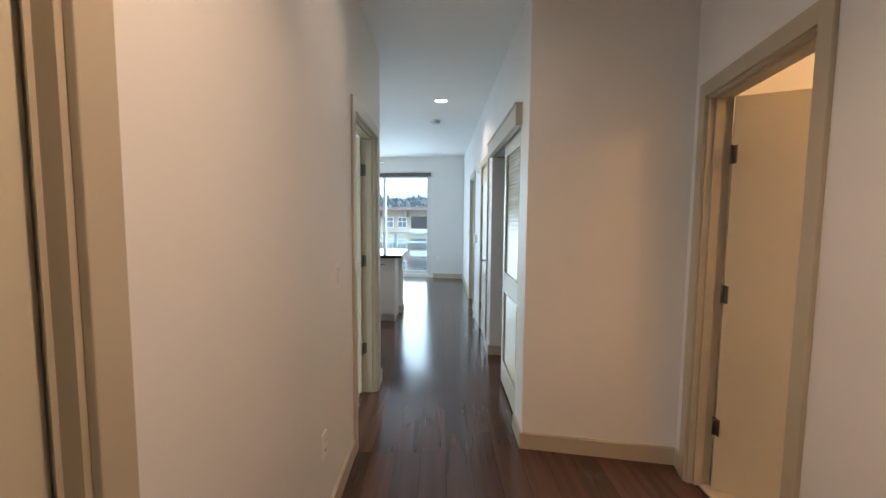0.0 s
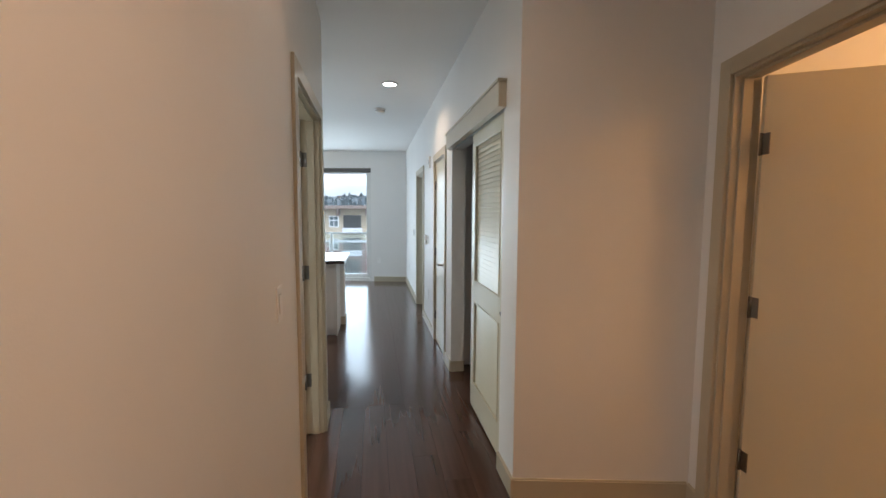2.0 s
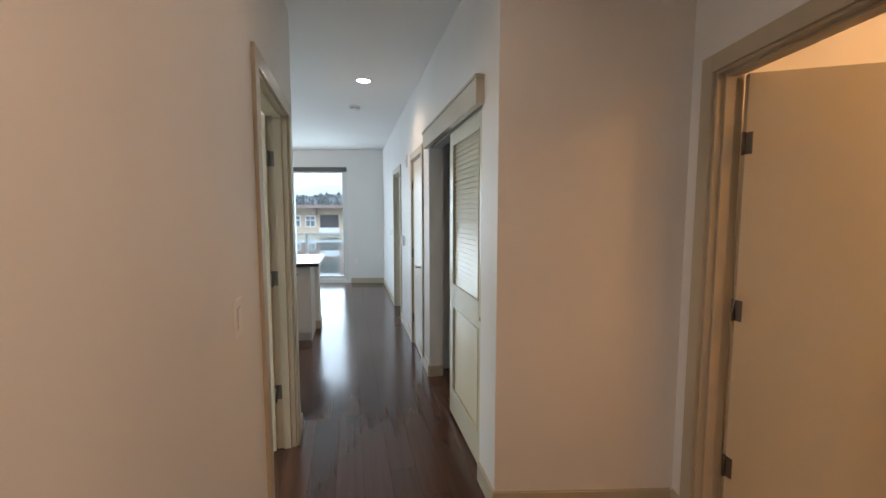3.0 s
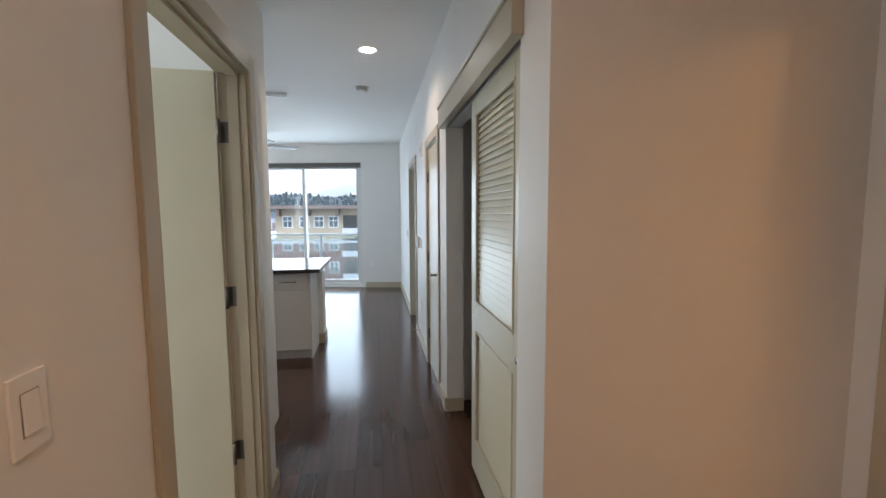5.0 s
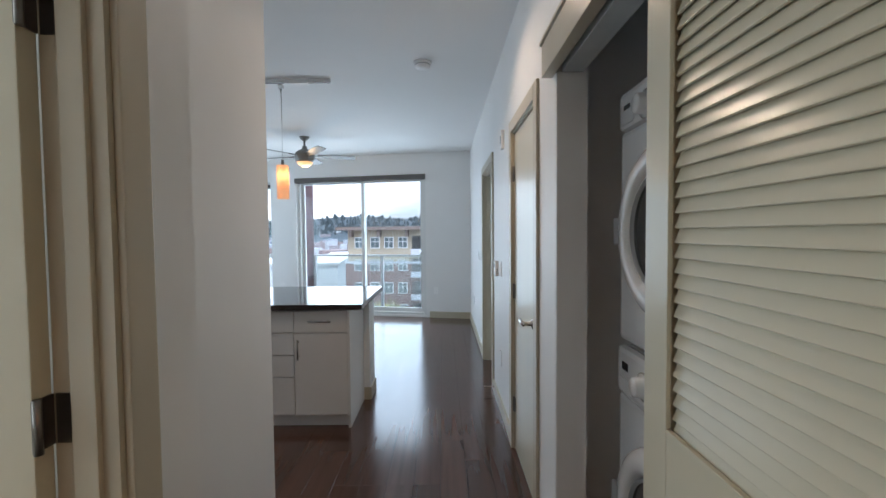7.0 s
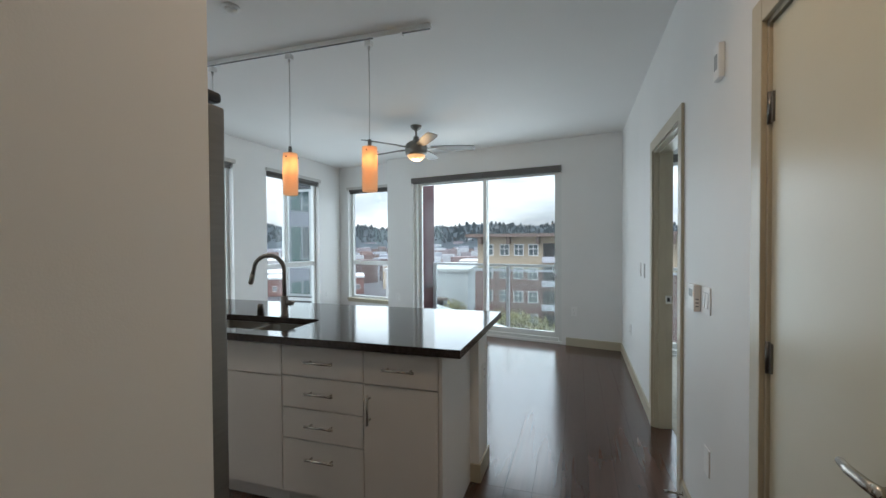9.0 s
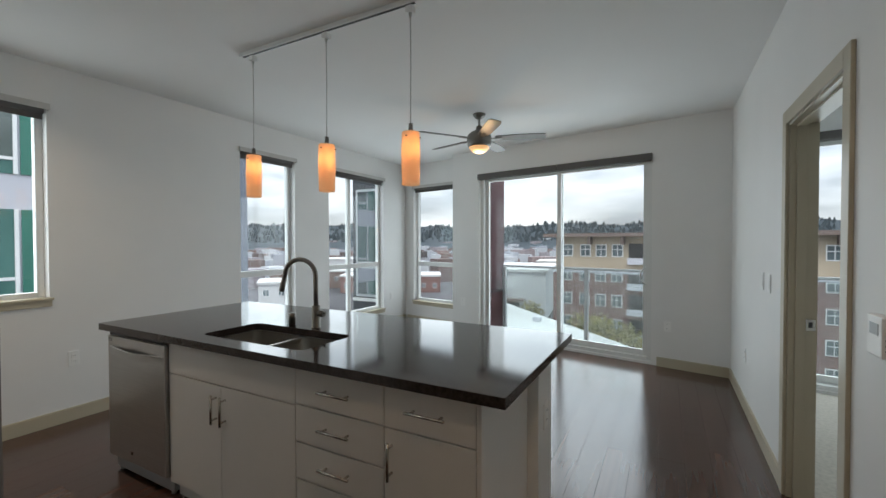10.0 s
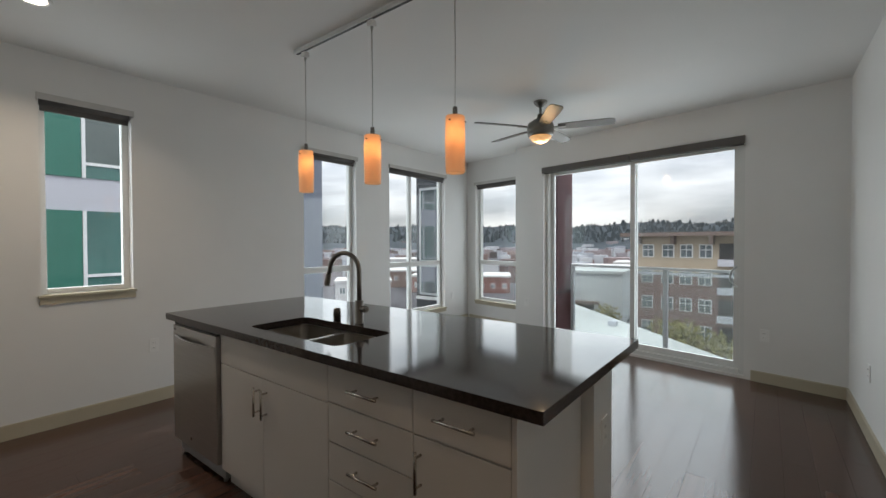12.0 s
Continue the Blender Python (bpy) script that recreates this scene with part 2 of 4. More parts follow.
def wall(name, m, length, height, thick, holes=(), label="white painted wall", mat=None, z0=0.0):
    """A wall along local x, its face at y 0, its body towards +y, with holes (x0, x1, z0, z1) through it."""
    xs = sorted({0, length, *[v for h in holes for v in h[:2]]})
    zs = sorted({z0, height, *[v for h in holes for v in h[2:]]})
    bm = bmesh.new()
    nx, nz = len(xs) - 1, len(zs) - 1

    def solid(i, j):
        if not (0 <= i < nx and 0 <= j < nz):
            return False
        cx, cz = (xs[i] + xs[i + 1]) / 2, (zs[j] + zs[j + 1]) / 2
        return not any(h[0] < cx < h[1] and h[2] < cz < h[3] for h in holes)

    def quad(*ps):
        bm.faces.new([bm.verts.new(p) for p in ps])
    for i in range(nx):
        for j in range(nz):
            if not solid(i, j):
                continue
            a, b, c, d = xs[i], xs[i + 1], zs[j], zs[j + 1]
            quad((a, 0, c), (b, 0, c), (b, 0, d), (a, 0, d))
            quad((a, thick, c), (a, thick, d), (b, thick, d), (b, thick, c))
            if not solid(i - 1, j):
                quad((a, 0, c), (a, 0, d), (a, thick, d), (a, thick, c))
            if not solid(i + 1, j):
                quad((b, 0, c), (b, thick, c), (b, thick, d), (b, 0, d))
            if not solid(i, j - 1):
                quad((a, 0, c), (a, thick, c), (b, thick, c), (b, 0, c))
            if not solid(i, j + 1):
                quad((a, 0, d), (b, 0, d), (b, thick, d), (a, thick, d))
    bmesh.ops.remove_doubles(bm, verts=bm.verts, dist=1e-5)
    return setting(part(name, bm, mat or M["wall"], m=m), label, "wall")


# ---- structure ----
CEIL = 2.765
SLANT = pose(-2.6, 10.035, 0, 0, 0, -11.05)      # the window wall stands at a slant; local x runs along it, y goes outdoors
LEFT = pose(-0.085, -1.6, 0, 0, 0, 90)           # left wall of the hall
RIGHT = pose(0.955, 9.40, 0, 0, 0, -90)          # long right wall
END = pose(0.955, 2.39, 0, 0, 0, -11.05)          # the entry is turned like the window wall
BATH = pose(1.838, 2.217, 0, 0, 0, -101.05)
WEST = pose(-3.79, 3.38, 0, 0, 0, 90)            # left wall of the living room


def ly(y):
    return y + 1.6


def ry(y):
    return 9.40 - y


def wy(y):
    return y - 3.38


wall("wall_hall_left", LEFT, 5.05, CEIL, 0.115, [(ly(2.365), ly(3.222), 0, 2.075), (ly(-0.36), ly(0.457), 0, 2.06)])
wall("wall_right", RIGHT, ry(2.39), CEIL, 0.125, [(ry(7.10), ry(6.25), 0, 2.06), (ry(5.17), ry(4.50), 0, 2.06), (ry(4.15), ry(2.64), 0, 2.08)])
wall("wall_hall_end", END, 2.9, CEIL, 0.115)
wall("wall_bathroom", BATH, 4.0, CEIL, 0.115, [(0.16, 1.0, 0, 2.09)])
wall("wall_entry", pose(2.0, -1.6, 0, 0, 0, 180), 2.2, CEIL, 0.115)
wall("wall_living_left", WEST, 7.6, CEIL, 0.16, [(wy(5.0), wy(5.56), 0.985, 2.45), (wy(7.19), wy(7.96), 0.30, 2.45), (wy(8.56), wy(9.84), 0.30, 2.45)])
wall("wall_kitchen", pose(-0.25, 3.50, 0, 0, 0, 180), 3.5, CEIL, 0.05)
wall("wall_window", SLANT, 7.4, CEIL, 0.17, [(0.50, 2.87, 0.03, 2.41), (4.05, 6.0, 0.03, 2.41)])
wall("wall_corner", SLANT @ pose(-1.30, 0.22, 0), 1.28, CEIL, 0.15, [(0.25, 1.20, 0.37, 2.38)])
wall("wall_corner_return", SLANT @ pose(-0.02, 0.20, 0), 0.12, CEIL, 0.17)
# rooms beside the hall
wall("wall_bedroom_side", pose(4.4, 10.0, 0, 0, 0, -90), 5.0, CEIL, 0.1)
wall("wall_bedroom_near", pose(4.4, 5.40, 0, 0, 0, 180), 3.32, CEIL, 0.1)
wall("wall_laundry_far", pose(1.08, 4.30, 0), 1.0, CEIL, 0.1)
wall("wall_laundry_back", pose(2.00, 4.30, 0, 0, 0, -90), 1.8, CEIL, 0.1)
wall("wall_bathroom_side", pose(3.60, 2.3, 0, 0, 0, -90), 4.0, CEIL, 0.1)
wall("wall_bathroom_near", pose(3.6, -0.4, 0, 0, 0, 180), 1.64, CEIL, 0.1)
wall("wall_left_room", pose(-3.79, 0.8, 0, 0, 0, 90), 2.57, CEIL, 0.16, [(0.3, 2.45, 0.3, 2.6)])
wall("wall_left_room_near", pose(-0.2, 0.9, 0, 0, 0, 180), 3.7, CEIL, 0.1)
setting(part("ceiling", B(-3.95, 4.6, -1.75, 11.0, CEIL, CEIL + 0.2), M["ceiling"]), "smooth white painted ceiling", "ceiling")
setting(part("floor", B(-3.95, 4.6, -1.75, 9.3, -0.25, -0.010), M["under"]), "dark brown wood plank floor with satin sheen", "floor")
setting(part("floor_bay", box(bmesh.new(), -1.3, 3.6, -0.9, 0.40, -0.25, -0.0102), M["under"], m=SLANT), "dark brown wood plank floor", "floor")
setting(part("carpet", B(1.085, 4.39, 5.41, 9.28, -0.012, 0.004), M["carpet"]), "light beige bedroom carpet", "carpet")
setting(part("bathroom_floor", B(1.86, 3.59, -0.39, 2.38, -0.012, 0.004), M["tile"]), "beige bathroom tile floor", "floor")
setting(part("left_room_floor", B(-3.78, -0.215, 0.91, 3.44, -0.012, 0.003), M["carpet"]), "light beige carpet", "carpet")


def baseboard(m, x0, x1):
    bm = B(x0, x1, -0.013, 0.0, 0.0, 0.105)
    top = [e for e in bm.edges if all(v.co.z > 0.1 and v.co.y < -0.01 for v in e.verts)]
    bmesh.ops.bevel(bm, geom=top, offset=0.006, segments=2, affect='EDGES')
    return setting(part("baseboard", bm, M["trim"], m=m), "beige painted baseboard along the wall", "baseboard")


for m, a, b in ((LEFT, ly(0.53), ly(2.29)), (LEFT, ly(3.295), ly(3.463)), (RIGHT, 0.02, ry(7.175)), (RIGHT, ry(6.175), ry(5.245)), (RIGHT, ry(4.425), ry(4.15)),
                (RIGHT, ry(2.64), ry(2.377)), (END, -0.013, 0.89), (BATH, 0.01, 0.09), (BATH, 1.075, 2.4), (WEST, 0.2, wy(10.5)),
                (SLANT, -0.013, 0.44), (SLANT, 2.93, 3.61), (SLANT @ pose(-1.30, 0.22, 0), 0.1, 1.28),
                (pose(0.955, 4.15, 0, 0, 0, 0), 0.0, 0.125)):
    baseboard(m, a, b)


def hinge(z):
    bm = B(-0.004, 0.036, -0.003, 0.001, z - 0.045, z + 0.045)
    tube(bm, [(0, -0.006, z - 0.048), (0, -0.006, z + 0.048)], 0.007, 8)
    return bm


def lever(parent, x, y, z, way, out):
    """A lever handle: way is +1 or -1 along x, out is +1 or -1 along y."""
    h = part("handle", lathe(bmesh.new(), [(0.031, 0), (0.031, 0.006), (0.026, 0.011), (0.012, 0.012), (0.011, 0.045), (0.013, 0.050), (0.013, 0.060), (0, 0.062)], 24), M["nickel"], parent, "brushed nickel lever handle",
             m=Matrix.Translation((x, y, z)) @ pose(0, 0, 0, -90 * out, 0, 0))
    bm = bmesh.new()
    tube(bm, [(0, 0, 0.052), (way * 0.03, 0, 0.056), (way * 0.075, 0, 0.057), (way * 0.115, 0, 0.052)], [0.012, 0.011, 0.010, 0.008], 12)
    part("lever", bm, M["nickel"], h)


def doorway(name, m, w, h, th, label, angle=None, hinge_far=True, knob=True, latch_z=0.95, leaf_y=0.030, stop_y=0.075):
    """Casing, jambs and stops round an opening, and a leaf that swings away from the face. The leaf hangs at x = w if hinge_far, else at x = 0."""
    d = thing(name, m, label, "door", kind="structure")
    cw, ct = 0.070, 0.016
    for x0, x1 in ((-cw, 0.004), (w - 0.004, w + cw)):
        part("side_casing", B(x0, x1, -ct, 0.0, 0, h + cw, 0.003), M["trim"], d)
    part("head_casing", B(0.004, w - 0.004, -ct, 0.0, h - 0.004, h + cw, 0.003), M["trim"], d)
    part("jamb", B(0, 0.016, 0, th, 0, h, 0.001), M["trim"], d)
    part("jamb", B(w - 0.016, w, 0, th, 0, h, 0.001), M["trim"], d)
    part("head_jamb", B(0.016, w - 0.016, 0, th, h - 0.016, h, 0.001), M["trim"], d)
    part("stop", B(0.016, 0.028, 0.03, stop_y, 0, h - 0.016, 0.002), M["trim"], d)
    part("stop", B(w - 0.028, w - 0.016, 0.03, stop_y, 0, h - 0.016, 0.002), M["trim"], d)
    part("stop", B(0.028, w - 0.028, 0.03, stop_y, h - 0.028, h - 0.016, 0.002), M["trim"], d)
    if angle is None:
        return d
    lw, lt = w - 0.038, 0.038
    if hinge_far:
        piv = Matrix.Translation((w - 0.019, th if angle else leaf_y, 0)) @ pose(0, 0, 0, 0, 0, -angle)
        leaf = part("leaf", B(-lw, 0, -lt if angle else 0, 0 if angle else lt, 0.008, h - 0.020, 0.002), M["door"], d, m=piv)
        for z in (0.37, 1.09, 1.81):
            if angle:
                part("hinge", hinge(z), M["hinge"], leaf, "dark satin nickel hinge", m=pose(0.001, 0.001 - lt, 0, 0, 0, 90))
                part("hinge_plate", B(-0.0185, -0.0155, th - 0.042, th - 0.006, z - 0.045, z + 0.045), M["hinge"], d, "dark satin nickel hinge plate", m=pose(w, 0, 0))
        if knob:
            lever(leaf, -lw + 0.06, -lt if angle else 0, latch_z, 1, -1)
            lever(leaf, -lw + 0.06, 0 if angle else lt, latch_z, 1, 1)
    else:
        leaf = part("leaf", B(0, lw, 0, lt, 0.008, h - 0.020, 0.002), M["door"], d, m=pose(0.019, 0.008, 0))
        for z in (0.30, 1.04, 1.79):
            bm = B(-0.012, 0.020, -0.006, 0.0, z - 0.045, z + 0.045)
            tube(bm, [(-0.002, -0.006, z - 0.048), (-0.002, -0.006, z + 0.048)], 0.007, 8)
            part("hinge", bm, M["hinge"], leaf, "dark satin nickel hinge")
        if knob:
            lever(leaf, lw - 0.06, 0, latch_z, -1, -1)
    return d


doorway("door_1", LEFT @ pose(ly(2.365), 0, 0), 0.857, 2.075, 0.115, "beige painted door standing open into a side room", angle=88)
doorway("door_2", BATH @ pose(0.16, 0, 0), 0.84, 2.09, 0.115, "beige painted bathroom door standing ajar", angle=None)
doorway("door_3", RIGHT @ pose(ry(5.17), 0, 0), 0.67, 2.06, 0.125, "closed beige door with a lever handle", angle=0, hinge_far=False, stop_y=0.031)
bed = doorway("door_4", RIGHT @ pose(ry(7.10), 0, 0), 0.85, 2.06, 0.125, "beige cased doorway open to the bedroom")
part("strike_plate", B(0.0155, 0.018, 0.078, 0.118, 0.93, 0.99), M["nickel"], bed, "nickel strike plate")
part("strike_hole", B(0.0175, 0.0186, 0.088, 0.106, 0.945, 0.975), M["black"], bed)
doorway("door_5", LEFT @ pose(ly(-0.36), 0, 0), 0.817, 2.06, 0.115, "closed beige painted door", angle=0, knob=False, leaf_y=0.045, stop_y=0.031)
# the bathroom leaf hangs on the far jamb and stands half open
bd = thing("door_leaf", BATH @ pose(0.180, 0.118, 0, 0, 0, 72), "beige painted door leaf standing half open", "door", kind="structure")
part("leaf", B(0, 0.80, -0.038, 0, 0.008, 2.068, 0.002), M["door"], bd)
for z in (0.36, 1.07, 1.78):
    part("hinge", hinge(z), M["hinge"], bd, "dark nickel hinge", m=pose(-0.002, -0.036, 0, 0, 0, -60))


# ---- windows ----
def pane_box(x0, x1, z0, z1, y):
    return B(x0, x1, y - 0.003, y + 0.003, z0, z1)


def window(name, m, w, h, label, bars=(), mull=(), depth=0.08, fw=0.045, blind=True, cassette=0.07, drop=0.035):
    """A vinyl window in its opening: frame, transom bars at heights, mullions at x, and a pane in each field; a rolled blind at the head."""
    d = thing(name, m, label, "window", kind="structure")
    y0, y1 = depth, depth + 0.06
    part("window_frame", B(0, fw, y0, y1, 0, h, 0.004), M["vinyl"], d)
    part("window_frame", B(w - fw, w, y0, y1, 0, h, 0.004), M["vinyl"], d)
    part("window_frame", B(fw, w - fw, y0, y1, 0, fw, 0.004), M["vinyl"], d)
    part("window_frame", B(fw, w - fw, y0, y1, h - fw, h, 0.004), M["vinyl"], d)
    xs = [fw, *mull, w - fw]
    zs = [fw, *bars, h - fw]
    for x in mull:
        part("mullion", B(x - 0.03, x + 0.03, y0 + 0.004, y1 - 0.004, fw, h - fw, 0.004), M["vinyl"], d)
    for i in range(len(xs) - 1):
        a, b = xs[i] + (0.03 if i else 0), xs[i + 1] - (0.03 if i < len(xs) - 2 else 0)
        for z in bars:
            part("transom", B(a, b, y0 + 0.006, y1 - 0.006, z - 0.035, z + 0.035, 0.004), M["vinyl"], d)
        for j in range(len(zs) - 1):
            p = part("pane", pane_box(a, b, zs[j] + (0.035 if j else 0), zs[j + 1] - (0.035 if j < len(zs) - 2 else 0), y0 + 0.03), M["glass"], d)
            p.visible_shadow = False
    if blind:
        bl = thing("roller_blind", m @ pose(0, 0, h - cassette), "rolled-up grey roller blind at the window head", "blind", "window blinds")
        bm = bmesh.new()
        tube(bm, [(0.01, 0.035, cassette * 0.5), (w - 0.01, 0.035, cassette * 0.5)], cassette * 0.42, 16)
        part("roll", bm, M["blind"], bl)
        part("fascia", B(-0.015, w + 0.015, -0.030, -0.022, cassette * 0.5, cassette + 0.012, 0.003), M["rail"], bl)
        part("bracket", B(-0.012, -0.006, -0.022, 0.0, cassette * 0.4, cassette + 0.012), M["rail"], bl)
        part("bracket", B(w + 0.006, w + 0.012, -0.022, 0.0, cassette * 0.4, cassette + 0.012), M["rail"], bl)
        part("hem", B(0.012, w - 0.012, 0.028, 0.040, -drop, cassette * 0.3, 0.004), M["blind"], bl)
    return d


def sill(m, w):
    s = thing("window_sill", m, "beige painted sill with apron below the window", "sill", kind="structure")
    part("stool", B(-0.02, w + 0.02, -0.025, 0.08, -0.014, 0.006, 0.003), M["trim"], s)
    part("apron", B(-0.012, w + 0.012, -0.012, 0.0, -0.062, -0.014, 0.002), M["trim"], s)


window("window_1", WEST @ pose(wy(5.0), 0, 0.985), 0.56, 1.465, "white vinyl fixed window facing the green building")
sill(WEST @ pose(wy(5.0), 0, 0.985), 0.56)
window("window_2", WEST @ pose(wy(7.19), 0, 0.30), 0.77, 2.15, "tall white vinyl window with a low transom", bars=(0.74,))
sill(WEST @ pose(wy(7.19), 0, 0.30), 0.77)
window("window_3", WEST @ pose(wy(8.56), 0, 0.30), 1.28, 2.15, "wide white vinyl window with a mullion and transom", bars=(0.74,), mull=(0.52,))
sill(WEST @ pose(wy(8.56), 0, 0.30), 1.28)
CORNER = SLANT @ pose(-1.05, 0.22, 0.37)
window("window_4", CORNER, 0.95, 2.01, "tall white vinyl corner window with a low transom", bars=(0.65,))
sill(CORNER, 0.95)


def slider(name, m, w, h, label):
    """A sliding balcony door: outer frame, a fixed and a sliding sash."""
    d = thing(name, m, label, "sliding door", kind="structure")
    fw = 0.05
    part("frame", B(0, fw, 0.05, 0.16, 0, h, 0.004), M["vinyl"], d)
    part("frame", B(w - fw, w, 0.05, 0.16, 0, h, 0.004), M["vinyl"], d)
    part("frame", B(fw, w - fw, 0.05, 0.16, h - fw, h, 0.004), M["vinyl"], d)
    part("track", B(fw, w - fw, 0.02, 0.165, 0, 0.045, 0.004), M["vinyl"], d)
    mid = w * 0.52
    for k, (a, b, y) in enumerate(((fw + 0.001, mid + 0.03, 0.112), (mid - 0.03, w - fw - 0.001, 0.064))):
        s = part("sash", B(a, a + 0.055, y, y + 0.035, 0.046, h - fw - 0.001, 0.004), M["vinyl"], d)
        part("stile", B(b - 0.055, b, y, y + 0.035, 0.046, h - fw - 0.001, 0.004), M["vinyl"], s)
        part("rail", B(a + 0.055, b - 0.055, y, y + 0.035, 0.046, 0.115, 0.004), M["vinyl"], s)
        part("rail", B(a + 0.055, b - 0.055, y, y + 0.035, h - fw - 0.06, h - fw - 0.001, 0.004), M["vinyl"], s)
        p = part("pane", pane_box(a + 0.055, b - 0.055, 0.115, h - fw - 0.06, y + 0.018), M["hazyglass"] if k else M["glass"], s)
        p.visible_shadow = False
        if k:
            bm = bmesh.new()
            tube(bm, [(b - 0.03, y, 1.08), (b - 0.03, y - 0.035, 1.075), (b - 0.065, y - 0.05, 1.03), (b - 0.075, y - 0.05, 0.98), (b - 0.065, y - 0.05, 0.93), (b - 0.03, y - 0.035, 0.885), (b - 0.03, y, 0.88)], 0.009, 10)
            part("handle", bm, M["alum"], s, "curved grey pull handle")
    bl = thing("roller_blind", m @ pose(0, 0, h - 0.10), "long dark grey roller blind rolled up above the balcony door", "blind", "window blinds")
    bm = bmesh.new()
    for a, b in ((0.01, mid - 0.01), (mid + 0.01, w - 0.01)):
        tube(bm, [(a, 0.02, 0.05), (b, 0.02, 0.05)], 0.036, 16)
    part("roll", bm, M["blind"], bl)
    part("fascia", B(-0.005, mid - 0.004, -0.040, -0.032, 0.022, 0.10, 0.003), M["blind"], bl)
    part("fascia", B(mid + 0.004, w + 0.005, -0.040, -0.032, 0.022, 0.10, 0.003), M["blind"], bl)
    part("bracket", B(-0.004, 0.004, -0.032, 0.0, 0.0, 0.10), M["rail"], bl)
    part("bracket", B(w - 0.004, w + 0.004, -0.032, 0.0, 0.0, 0.10), M["rail"], bl)
    return d


slider("door_6", SLANT @ pose(0.50, 0, 0.03), 2.37, 2.38, "white framed glass sliding door to the balcony")
slider("door_7", SLANT @ pose(4.05, 0, 0.03), 1.95, 2.38, "white framed glass sliding door of the bedroom")

# ---- the kitchen island ----
FRONT = 5.49


def bar_pull(parent, x, z, length, upright):
    bm = bmesh.new()
    h = length / 2
    a, b = ((x, FRONT - 0.050, z - h), (x, FRONT - 0.050, z + h)) if upright else ((x - h, FRONT - 0.050, z), (x + h, FRONT - 0.050, z))
    tube(bm, [a, b], 0.0058, 10)
    for s in (-0.72, 0.72):
        p = (x, FRONT - 0.050, z + s * h) if upright else (x + s * h, FRONT - 0.050, z)
        tube(bm, [p, (p[0], FRONT - 0.019, p[2])], 0.0048, 8)
    part("handle", bm, M["nickel"], parent, "brushed nickel bar handle")


def base_cabinet(x0, x1, label, doors=(), drawers=(), height=0.872):
    """A base cabinet: carcass with toe kick, then fronts (x0, x1, z0, z1, pull)."""
    c = thing("base_cabinet", Matrix(), label, "cabinet", "island cabinets")
    part("body", B(x0, x1, FRONT, 6.00, 0.09, height, 0.001), M["cabinet"], c)
    if height < 0.8:
        part("front_rail", B(x0, x1, FRONT, FRONT + 0.018, height, 0.872), M["cabinet"], c)
    part("toe_kick", B(x0, x1, FRONT + 0.03, FRONT + 0.045, 0.0, 0.09), M["cabinet"], c)
    for kind, fronts in (("door", doors), ("drawer_front", drawers)):
        for a, b, z0, z1, pull in fronts:
            f = part(kind, B(a + 0.0015, b - 0.0015, FRONT - 0.019, FRONT - 0.0005, z0 + 0.0015, z1 - 0.0015, 0.0015), M["cabinet"], c)
            if pull == "across":
                bar_pull(f, (a + b) / 2, z1 - 0.075 if z1 - z0 < 0.2 else z1 - 0.085, 0.165, False)
            elif pull == "left":
                bar_pull(f, a + 0.035, z1 - 0.115, 0.145, True)
            elif pull == "right":
                bar_pull(f, b - 0.035, z1 - 0.115, 0.145, True)
    return c


base_cabinet(-2.035, -1.066, "white sink cabinet with two flat doors below the counter",
             doors=((-2.035, -1.585, 0.095, 0.695, "right"), (-1.585, -1.066, 0.095, 0.695, "left")), drawers=((-2.035, -1.066, 0.698, 0.862, ""),), height=0.66)
base_cabinet(-1.064, -0.588, "white cabinet with four flat drawers",
             drawers=((-1.064, -0.588, 0.705, 0.862, "across"), (-1.064, -0.588, 0.540, 0.702, "across"), (-1.064, -0.588, 0.378, 0.537, "across"), (-1.064, -0.588, 0.095, 0.375, "across")))
base_cabinet(-0.586, -0.200, "white cabinet with one drawer over a door",
             doors=((-0.586, -0.200, 0.095, 0.700, "left"),), drawers=((-0.586, -0.200, 0.703, 0.862, "across"),))
e = thing("end_panel", Matrix(), "white laminate end panel of the island", "panel")
part("panel", B(-0.199, -0.181, FRONT - 0.019, 6.00, 0.0, 0.872, 0.0015), M["cabinet"], e)
e = thing("end_panel", Matrix(), "white laminate end panel beside the dishwasher", "panel")
part("panel", B(-2.672, -2.655, FRONT + 0.05, 6.00, 0.0, 0.872, 0.0015), M["cabinet"], e)
kw = thing("knee_wall", Matrix(), "white painted knee wall carrying the counter", "wall", kind="structure")
part("wall", B(-2.672, -0.132, 6.003, 6.235, 0, 0.873), M["wall"], kw)
part("baseboard", B(-0.132, -0.119, 5.99, 6.248, 0, 0.105, 0.002), M["trim"], kw)
part("baseboard", B(-2.672, -0.132, 6.235, 6.248, 0, 0.105, 0.002), M["trim"], kw)
part("baseboard", B(-0.181, -0.132, 5.99, 6.003, 0, 0.105, 0.002), M["trim"], kw)

